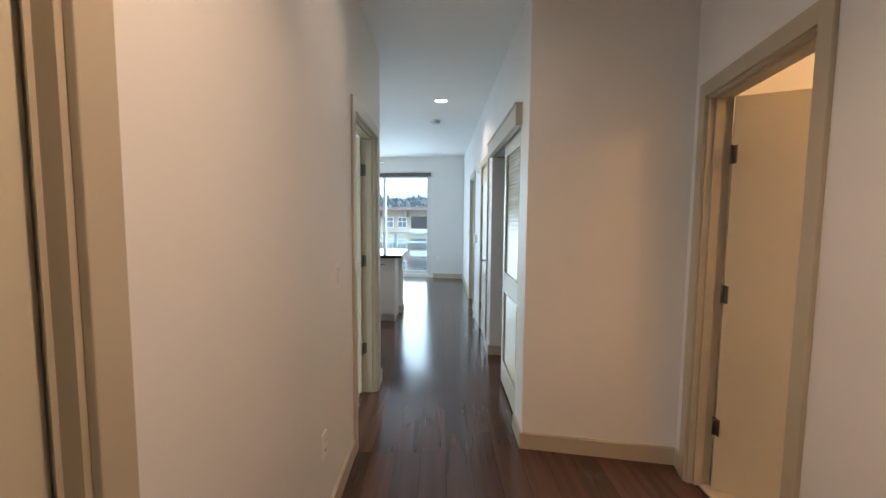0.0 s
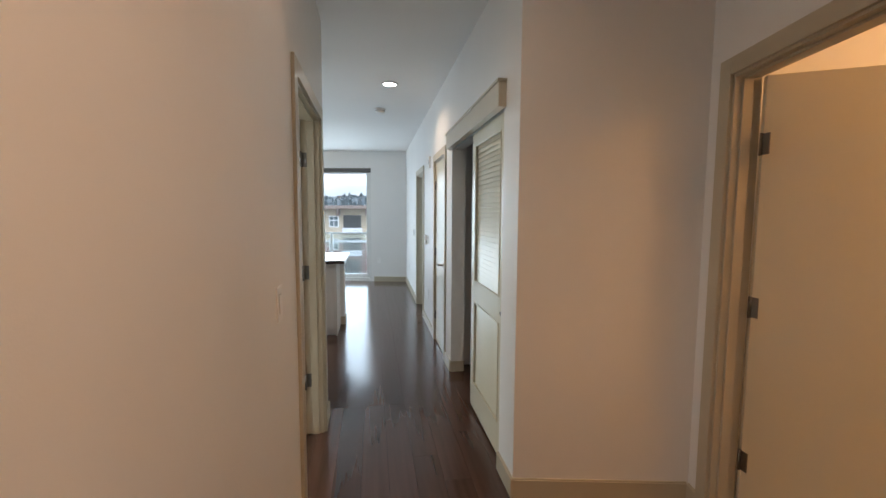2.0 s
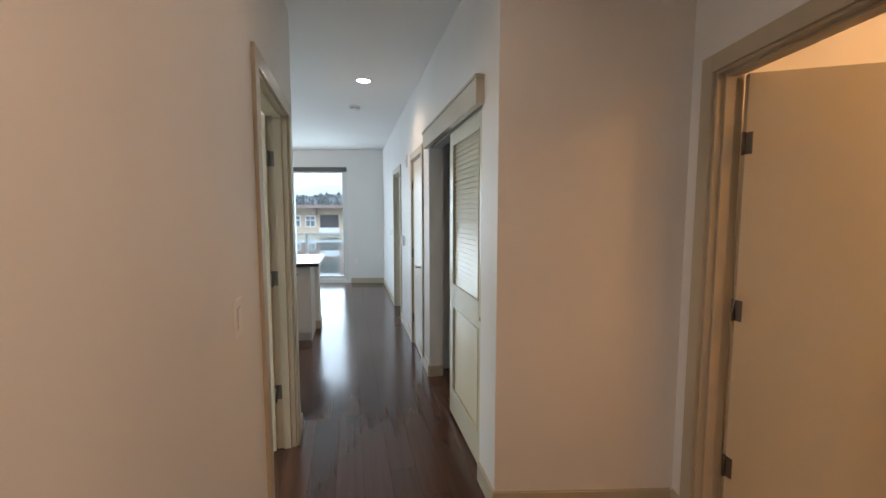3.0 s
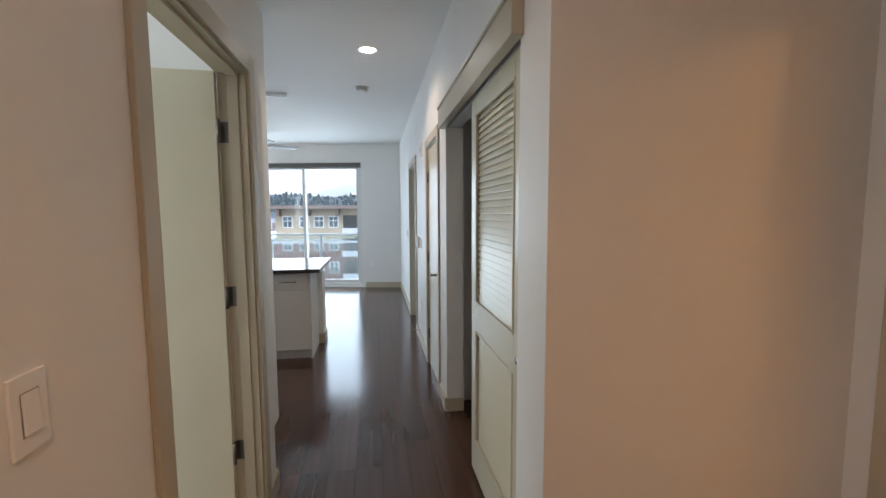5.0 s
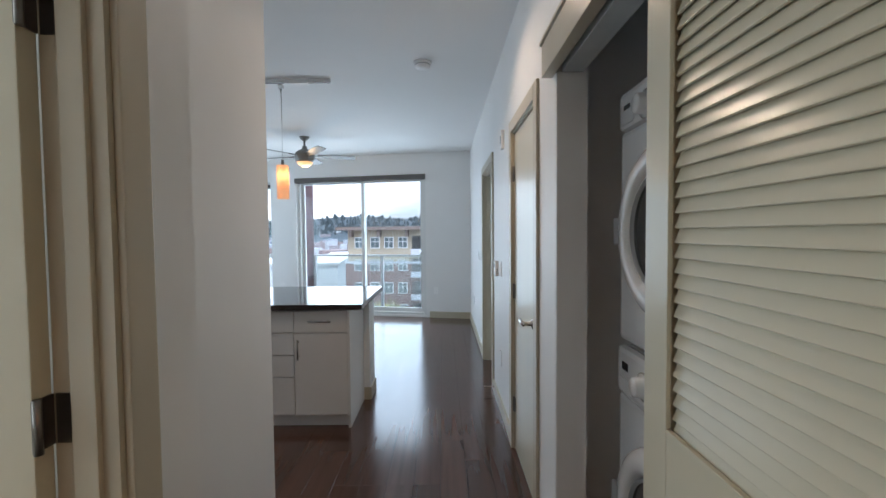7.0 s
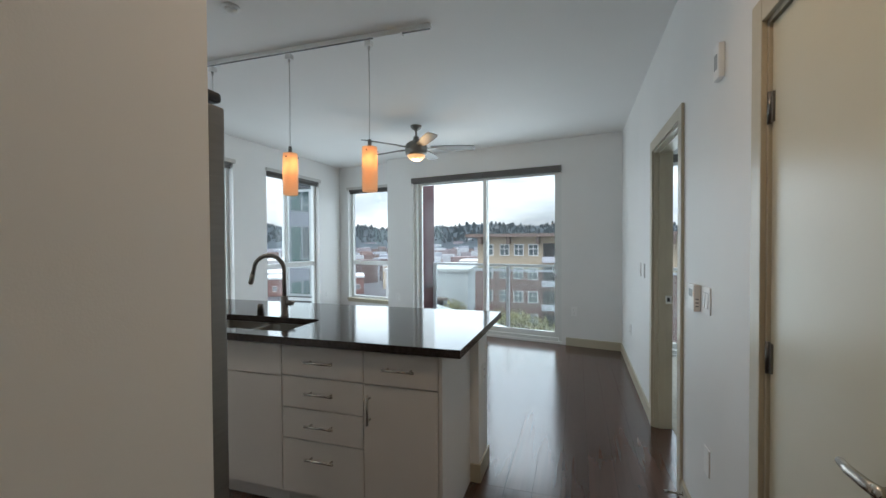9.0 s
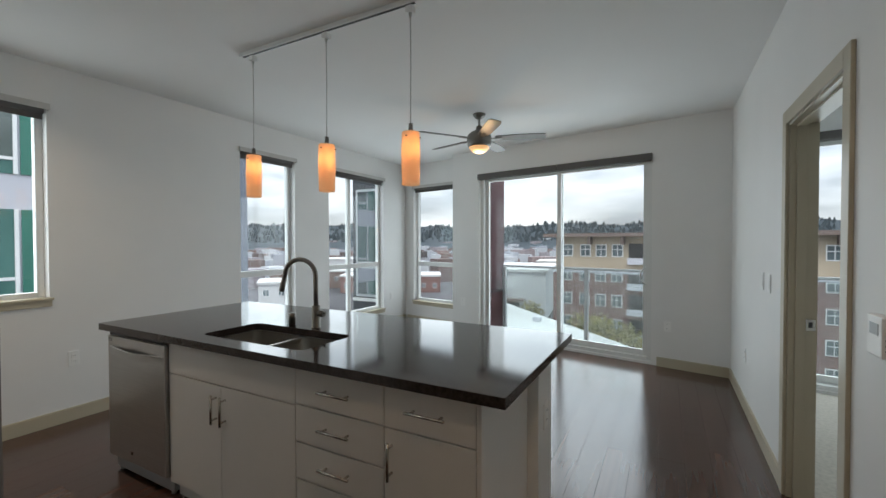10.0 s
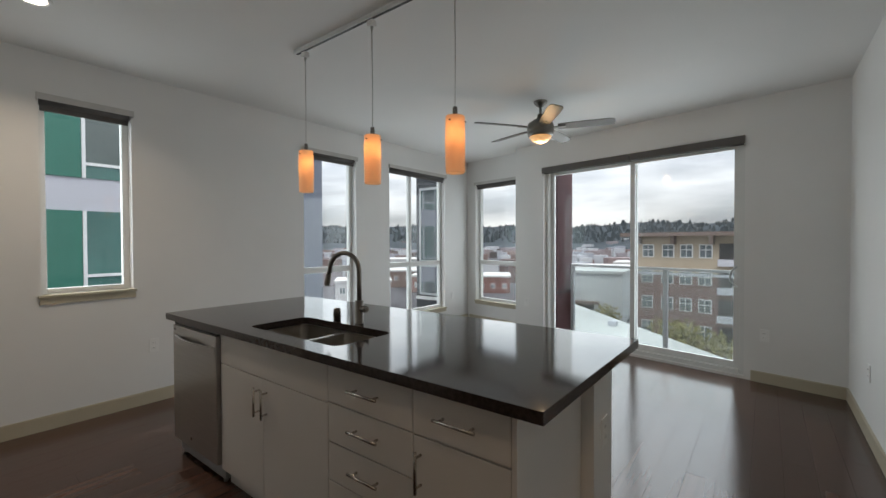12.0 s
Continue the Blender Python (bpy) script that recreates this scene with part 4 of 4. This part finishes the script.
# ---- outdoors ----
OUT = dict(
    asphalt=material("far_ground", (0.09, 0.09, 0.095), 0.9, var=0.35, scale=0.02, bump=0),
    roof=material("white_roof", (0.52, 0.52, 0.51), 0.8, var=0.12, scale=0.15),
    white=material("white_siding", (0.50, 0.505, 0.51), 0.7, var=0.06, scale=0.3),
    brick=material("red_brick", (0.20, 0.118, 0.105), 0.85, var=0.18, scale=1.2),
    tan=material("tan_stucco", (0.42, 0.35, 0.26), 0.85, var=0.08, scale=0.6),
    brown=material("brown_trim", (0.17, 0.125, 0.105), 0.7),
    green=material("green_panel", (0.035, 0.17, 0.125), 0.4, var=0.06, scale=0.6),
    pale=material("pale_panel", (0.52, 0.525, 0.57), 0.5, var=0.05, scale=0.6),
    bluepanel=material("blue_grey_panel", (0.15, 0.17, 0.21), 0.5, var=0.08, scale=0.6),
    winglass=material("far_window_glass", (0.10, 0.13, 0.14), 0.08, var=0.2, scale=0.5, coat=0.6),
    tealglass=material("teal_window_glass", (0.07, 0.17, 0.15), 0.10, var=0.2, scale=0.8, coat=0.5),
    greyglass=material("grey_window_glass", (0.11, 0.14, 0.13), 0.10, var=0.2, scale=0.8, coat=0.5),
    # the air's bluish haze is put into the hill and tree colours
    hill=material("hazed_hill", (0.045, 0.056, 0.064), 0.95, var=0.4, scale=0.02),
    tree=material("hazed_conifer", (0.046, 0.057, 0.062), 0.95, var=0.4, scale=0.3),
    leaf=material("spring_leaves", (0.30, 0.27, 0.11), 0.8, var=0.35, scale=1.5),
    bark=material("bark", (0.10, 0.08, 0.06), 0.9, var=0.3, scale=6),
    mirror=material("reflecting_glass", (0.30, 0.33, 0.36), 0.03, 0.9, var=0.05),
    car=material("car_paint", (0.25, 0.26, 0.28), 0.25, coat=0.6, each=0.5),
)
for key in ("asphalt", "hill", "tree", "leaf", "brick", "tan", "roof"):
    OUT[key].node_tree.nodes["Principled BSDF"].inputs["Specular IOR Level"].default_value = 0.08
GZ = -14.0
bm = bmesh.new()
bmesh.ops.create_grid(bm, x_segments=8, y_segments=8, size=3000)
setting(part("ground", bm, OUT["asphalt"], m=pose(0, 0, GZ)), "grey town ground far below the balcony", "ground")

# balcony
bal = thing("balcony", SLANT, "grey aluminium balcony with glass railing", "balcony", kind="structure")
part("deck", B(-0.02, 6.6, 0.172, 1.62, -0.55, -0.32, 0.005), M["concrete"], bal)
RV = 1.50
part("top_rail", B(0.02, 6.6, RV - 0.03, RV + 0.03, 0.945, 0.985, 0.006), M["alum"], bal)
part("bottom_rail", B(0.02, 6.6, RV - 0.02, RV + 0.02, -0.25, -0.21, 0.004), M["alum"], bal)
for u in (0.05, 1.57, 3.20, 4.84, 6.56):
    part("post", B(u - 0.028, u + 0.028, RV - 0.028, RV + 0.028, -0.32, 0.945, 0.004), M["alum"], bal)
for a, b in ((0.09, 1.53), (1.61, 3.16), (3.24, 4.80), (4.88, 6.52)):
    g = part("glass_panel", B(a, b, RV - 0.005, RV + 0.005, -0.205, 0.94), M["railglass"], bal)
    g.visible_shadow = False
col = thing("column", SLANT, "dark red clad column at the balcony end", "column", kind="structure")
part("cladding", B(-0.46, 0.0, 1.10, 1.56, GZ, 6.0, 0.01), M["redpanel"], col)
for z in (-2.4, 0.5, 3.4):
    part("joint_trim", B(-0.468, 0.008, 1.092, 1.568, z, z + 0.03), M["greypanel"], col)
# grey bay of the same building beyond the wide window
bay = thing("bay", pose(-5.35, 10.95, 0), "dark grey clad bay of the building with a reflecting window", "facade", kind="structure")
part("cladding", B(-0.04, 0.95, 0, 0.5, GZ, 6.0), M["greypanel"], bay)
for z0, z1 in ((1.01, 2.43), (0.34, 0.87)):
    w = part("window", B(0.05, 0.62, -0.015, -0.001, z0 - 0.05, z1 + 0.05), M["alum"], bay)
    part("pane", B(0.10, 0.57, -0.020, -0.0155, z0, z1), OUT["mirror"], w)
part("ledge", B(-0.02, 0.93, -0.04, -0.001, 0.20, 0.26), M["vinyl"], bay)

# green panelled neighbour
gb = thing("apartment_building", pose(-14, -6, 0), "green panelled apartment building with white window frames", "building")
part("wall", B(-12, -0.05, 0, 20.9, GZ, 14), OUT["pale"], gb)
for f in range(-4, 4):
    z0 = 0.24 + 3.0 * f - 0.12
    for b in range(9):
        y = 13.37 - 1.95 * 6 + 1.95 * b
        if y + 0.95 > 20.2:
            continue
        part("panel", B(-0.05, -0.01, y - 0.86, y - 0.06, z0, z0 + 2.12), OUT["green"], gb)
        wn_ = part("window", B(-0.05, 0.0, y - 0.05, y + 0.03, z0, z0 + 2.12), M["vinyl"], gb)
        part("frame", B(-0.05, 0.0, y + 0.95, y + 1.03, z0, z0 + 2.12), M["vinyl"], wn_)
        part("frame", B(-0.05, -0.002, y + 0.03, y + 0.95, z0 + 0.34, z0 + 0.42), M["vinyl"], wn_)
        part("pane", B(-0.05, -0.03, y + 0.03, y + 0.95, z0 + 0.42, z0 + 2.12), OUT["greyglass"] if (f + b) % 2 else OUT["tealglass"], wn_)
        part("pane", B(-0.05, -0.03, y + 0.03, y + 0.95, z0, z0 + 0.34), OUT["tealglass"], wn_)
part("end_panel", B(-0.05, 0.0, 19.0, 20.9, GZ, 14), OUT["bluepanel"], gb)


def block(name, m, w, d, z1, mat, label, rows=(), cols=0, win=(1.3, 1.5), group=""):
    """A building with windows on its front (local y 0)."""
    b = thing(name, m, label, "building", group)
    part("wall", B(0, w, 0, d, GZ, z1), mat, b)
    part("roof", B(-0.3, w + 0.3, -0.3, d + 0.3, z1, z1 + 0.5), OUT["roof"], b)
    for z in rows:
        for k in range(cols):
            x = w * (k + 0.5) / cols
            wi = part("window", B(x - win[0] / 2, x + win[0] / 2, -0.08, -0.001, z, z + win[1]), M["vinyl"], b)
            part("pane", B(x - win[0] / 2 + 0.1, x - 0.06, -0.11, -0.081, z + 0.1, z + win[1] - 0.1), OUT["winglass"], wi)
            part("pane", B(x + 0.06, x + win[0] / 2 - 0.1, -0.11, -0.081, z + 0.1, z + win[1] - 0.1), OUT["winglass"], wi)
    return b


# tan and brick apartment house across the street
ap = thing("apartment_building", pose(-13.4, 62, 0, 0, 0, -6), "tan and red brick apartment house with white windows", "building")
part("wall", B(0, 48, 0, 16, GZ, -2.6), OUT["brick"], ap, "red brick lower storeys")
part("upper_wall", B(0.3, 47.7, 0.3, 15.7, -2.6, 2.0), OUT["tan"], ap, "tan stucco upper storeys")
part("roof", B(-1.0, 49, -1.2, 17, 2.0, 2.45), OUT["brown"], ap, "flat brown overhanging roof")
part("band", B(-0.1, 48.1, -0.12, -0.001, -2.75, -2.45), OUT["pale"], ap)
for k in range(12):
    part("bracket", B(0.8 + 4 * k, 1.2 + 4 * k, -0.9, 0.29, 1.0, 1.98), OUT["brown"], ap)
for z in (-0.6, -3.9 + 0.1, -7.0, -10.1, -13.0):
    f = 0.3 if z > -2.5 else 0.0
    for k, x in enumerate((1.3, 3.6, 5.6, 7.6, 9.9, 13.0, 15.6, 17.6, 20.0, 22.5, 25.6, 28.0, 31.0)):
        if k % 5 == 4:
            # no recess is cut; a black sheet on the wall gives its shade
            b = part("balcony", B(x - 0.3, x + 2.2, f - 0.05, f - 0.001, z - 0.6, z + 1.7), M["black"], ap, "flat black panel for a shaded balcony recess")
            part("parapet", B(x - 0.4, x + 2.3, f - 0.35, f - 0.051, z - 0.9, z - 0.1), OUT["pale"], b)
            continue
        w = part("window", B(x, x + 1.35, f - 0.08, f - 0.001, z, z + 1.6), M["vinyl"], ap)
        for a, c in ((x + 0.1, x + 0.63), (x + 0.72, x + 1.25)):
            part("pane", B(a, c, f - 0.11, f - 0.081, z + 0.1, z + 0.9), OUT["winglass"], w)
            part("pane", B(a, c, f - 0.11, f - 0.081, z + 1.0, z + 1.5), OUT["winglass"], w)

wh = thing("warehouse", pose(-37, 82, 0, 0, 0, 8), "long white warehouse with a flat roof", "building")
part("wall", B(0, 17, 0, 26, GZ, -4.6), OUT["white"], wh)
part("roof", B(-0.4, 17.4, -0.4, 26.4, -4.6, -4.1), OUT["roof"], wh)
part("canopy", B(3, 13, -1.6, -0.01, -10.3, -9.8), OUT["brown"], wh)
part("dock_door", B(4, 7, -0.06, -0.001, GZ, -10.4), M["black"], wh)
part("dock_door", B(8.5, 12, -0.06, -0.001, GZ, -10.4), M["black"], wh)
lo = thing("low_building", Matrix(), "low building with a broad white membrane roof", "building")
LOT = ((-21.2, 60.8), (2.0, 35.8), (2.0, 17.0), (-8.2, 27.0))


def prism(corners, z0, z1):
    bm = bmesh.new()
    a, b = [[bm.verts.new((x, y, z)) for x, y in corners] for z in (z0, z1)]
    bm.faces.new(a)
    bm.faces.new(b)
    for i in range(len(a)):
        bm.faces.new((a[i], a[(i + 1) % len(a)], b[(i + 1) % len(a)], b[i]))
    return bm


part("wall", prism(LOT, GZ, -7.3), OUT["white"], lo)
part("roof", prism([(x * 1.01, y * 1.005) for x, y in LOT], -7.3, -7.0), OUT["roof"], lo, "white membrane roof")
for x, y in ((-12.0, 47.0), (-7.0, 38.0), (-3.0, 36.0)):
    part("roof_vent", B(x, x + 0.8, y, y + 0.8, -7.0, -6.5, 0.05), OUT["pale"], lo)
for i, (x, y, w, d, z1, mt, lab, turn, rows, cols) in enumerate((
        (-86, 100, 30, 14, -9.2, "brick", "long red brick building with white windows", 30, (-12.6,), 9),
        (-74, 62, 12, 10, -7.5, "white", "white two-storey house with windows", 48, (-10.0, -13.0), 4),
        (-112, 96, 30, 16, -8.6, "brown", "brown commercial building with a flat roof", 40, (-11.6,), 8),
        (-60, 128, 24, 14, -6.5, "tan", "tan low office building", 14, (-10.5,), 7),
        (-130, 120, 40, 18, -6, "white", "white commercial building with a flat roof", 42, (-10.5,), 8),
        (-40, 150, 30, 18, -6, "white", "white low commercial building", 10, (-10.5,), 8))):
    block("town_building", pose(x, y, 0, 0, 0, turn), w, d, z1, OUT[mt], lab, rows, cols)

rng = random.Random(7)
bm = bmesh.new()
for k in range(900):
    a = radians(rng.uniform(-12, 78))
    d = rng.uniform(150, 1050)
    if d > 620 and rng.random() < 0.80:
        continue
    rise = max(0.0, d - 620) * 0.075
    s = rng.uniform(5, 12) * (0.7 + d / 900)
    m = pose(-d * math.sin(a), 4 + d * math.cos(a), 0, 0, 0, rng.uniform(0, 90))
    h = rng.uniform(4, 9)
    vs = bmesh.ops.create_cube(bm, size=1, matrix=m @ Matrix.Translation((0, 0, GZ + rise + h / 2)) @ Matrix.Diagonal((s, s * rng.uniform(0.5, 1.2), h, 1)))
M["town"] = material("town_walls", (0.42, 0.41, 0.40), 0.85, var=0.35, scale=0.012)
isl = M["town"].node_tree.nodes
geo, rampi = isl.new("ShaderNodeNewGeometry"), isl.new("ShaderNodeValToRGB")
rampi.color_ramp.elements[0].color, rampi.color_ramp.elements[1].color = (0.09, 0.085, 0.085, 1), (0.50, 0.51, 0.52, 1)
for pos, c in ((0.35, (0.24, 0.16, 0.14, 1)), (0.6, (0.32, 0.34, 0.38, 1))):
    el = rampi.color_ramp.elements.new(pos)
    el.color = c
isl["Principled BSDF"].inputs["Specular IOR Level"].default_value = 0.08
M["town"].node_tree.links.new(geo.outputs["Random Per Island"], rampi.inputs[0])
M["town"].node_tree.links.new(rampi.outputs[0], isl["Principled BSDF"].inputs["Base Color"])
tagged(part("far_town", bm, M["town"]), "far town of low houses and roofs", "town", kind="stuff")

# wooded hills that close the view
bm = bmesh.new()
prev = None
for k in range(121):
    a = radians(-40 + 150 * k / 120)
    top_z = 44 + 16 * noise.noise((k * 0.11, 3.0, 0)) + 6 * noise.noise((k * 0.5, 9.0, 0)) - max(0, k - 78) * 0.45
    row = [bm.verts.new((-d * math.sin(a), d * math.cos(a), z)) for d, z in ((600, GZ), (900, GZ + 0.45 * (top_z - GZ)), (1200, top_z), (1500, top_z - 20))]
    if prev:
        for i in range(3):
            bm.faces.new((prev[i], row[i], row[i + 1], prev[i + 1]))
    prev = row
tagged(part("hills", bm, OUT["hill"]), "wooded hills on the horizon with bluish haze in their colour", "hills", kind="stuff")
bm = bmesh.new()
for k in range(2500):
    a = radians(rng.uniform(-15, 80))
    d = rng.uniform(760, 1210)
    kk = (math.degrees(a) + 40) / 150 * 120
    top_z = 44 + 16 * noise.noise((kk * 0.11, 3.0, 0)) + 6 * noise.noise((kk * 0.5, 9.0, 0)) - max(0, kk - 78) * 0.45
    f = (d - 600) / 600
    z = GZ + (top_z - GZ) * (0.9 * f if f < 0.5 else 0.45 + 1.1 * (f - 0.5)) - 2
    h = rng.uniform(5, 12)
    r = h * rng.uniform(0.25, 0.55)
    bmesh.ops.create_cone(bm, segments=5, radius1=r, radius2=r * rng.uniform(0.05, 0.5), depth=h, matrix=pose(-d * math.sin(a), d * math.cos(a), z + h / 2))
tagged(part("far_woods", bm, OUT["tree"]), "dark conifers along the hill tops", "woods", kind="stuff")


def street_tree(x, y, h, name, label):
    t = thing(name, pose(x, y, GZ), label, "tree")
    bm = bmesh.new()
    tube(bm, [(0, 0, 0), (0.1, 0.05, h * 0.35), (0.05, 0.1, h * 0.8)], [0.16, 0.12, 0.04], 8)
    for k in range(7):
        a, z = rng.uniform(0, 6.28), h * rng.uniform(0.35, 0.7)
        tube(bm, [(0.08, 0.06, z), (h * 0.18 * math.cos(a), h * 0.18 * math.sin(a), z + h * 0.18)], [0.05, 0.015], 5)
    part("trunk", bm, OUT["bark"], t)
    bm = bmesh.new()
    for k in range(420):
        v = Vector((rng.gauss(0, 1), rng.gauss(0, 1), rng.gauss(0, 1))).normalized() * rng.uniform(0.3, 1.0)
        c = Vector((v.x * h * 0.30, v.y * h * 0.30, h * 0.68 + v.z * h * 0.32))
        q = Euler((rng.uniform(0, 6), rng.uniform(0, 6), rng.uniform(0, 6))).to_matrix()
        s = rng.uniform(0.12, 0.26)
        bm.faces.new([bm.verts.new(c + q @ Vector(p) * s) for p in ((-1, -0.5, 0), (1, -0.5, 0.2), (0.8, 0.6, 0), (-0.8, 0.5, 0.2))])
    part("crown", bm, OUT["leaf"], t)


for x, y, h in ((-8.6, 57, 7.0), (-6.2, 55, 7.2), (-3.6, 56, 6.2), (3.0, 56, 6.0), (-17.5, 66, 6.5), (7.5, 56, 6.0)):
    street_tree(x, y, h, "street_tree", "street tree with yellow-green spring leaves")


def parked_car(m):
    c = thing("parked_car", m, "parked car on the street below", "car", "parked cars")
    bm = bmesh.new()
    prof = [(-2.1, 0.3), (-2.15, 0.7), (-1.5, 0.85), (-0.9, 1.35), (0.8, 1.40), (1.5, 0.95), (2.1, 0.85), (2.15, 0.35)]
    a, b = [[bm.verts.new((x, y, z)) for x, z in prof] for y in (-0.85, 0.85)]
    bm.faces.new(a)
    bm.faces.new(b[::-1])
    for i in range(len(a)):
        bm.faces.new((a[i], a[(i + 1) % len(a)], b[(i + 1) % len(a)], b[i]))
    part("body", bm, OUT["car"], c)
    for x in (-1.35, 1.35):
        for y in (-0.86, 0.86):
            bm = bmesh.new()
            tube(bm, [(x, y - 0.1, 0.32), (x, y + 0.1, 0.32)], 0.32, 12)
            part("wheel", bm, M["black"], c)


for k in range(14):
    a = radians(36 + 2.6 * k)
    d = 66 + 9 * (k % 3)
    parked_car(pose(-d * math.sin(a), 4 + d * math.cos(a), GZ, 0, 0, 40 * (k % 4)))

# ---- floor planks, laid lengthwise down the hall ----
floor_ob = bpy.data.objects["floor"]
PW, PL = 0.152, 1.22
meshes = {}


def plank(x0, x1, y0, y1):
    key = (round(x1 - x0, 3), round(y1 - y0, 3))
    if key not in meshes:
        bm = B(0, key[0] - 0.0006, 0, key[1] - 0.0006, -0.009, 0.0)
        top_e = [e for e in bm.edges if all(v.co.z > -0.001 for v in e.verts)]
        bmesh.ops.bevel(bm, geom=top_e, offset=0.0005, segments=1, affect='EDGES')
        me = bpy.data.meshes.new("plank")
        bmesh.ops.recalc_face_normals(bm, faces=bm.faces)
        bm.to_mesh(me)
        bm.free()
        me.materials.append(M["plank"])
        meshes[key] = me
    o = new("plank", meshes[key])
    o.parent = floor_ob
    o.location = (x0, y0, 0)


prng = random.Random(3)
row_x = -3.78
while row_x < 1.84:
    x1 = min(row_x + PW, 1.84)
    mid_x = (row_x + x1) / 2
    y_lo = 3.50 if mid_x < -0.24 else (-1.6)
    y_hi = 10.035 - (mid_x + 2.6) * 0.1953 + (0.03 if mid_x > -2.6 else 0.26) + 0.05
    if mid_x > 0.955:
        y_hi = 2.40 if mid_x > 1.08 else 9.6
    spans = [(y_lo, y_hi)]
    if mid_x > 1.08:
        spans.append((2.52, 4.28))
    elif mid_x < -0.085 and mid_x > -0.24:
        spans = [(3.4, y_hi), (2.37, 3.24)]
    for lo_y, hi_y in spans:
        y = lo_y - prng.choice((0.2, 0.45, 0.7, 0.95))
        while y < hi_y:
            a, b = max(y, lo_y), min(y + PL, hi_y)
            if b - a > 0.02:
                plank(row_x, x1, a, b)
            y += PL
    row_x += PW
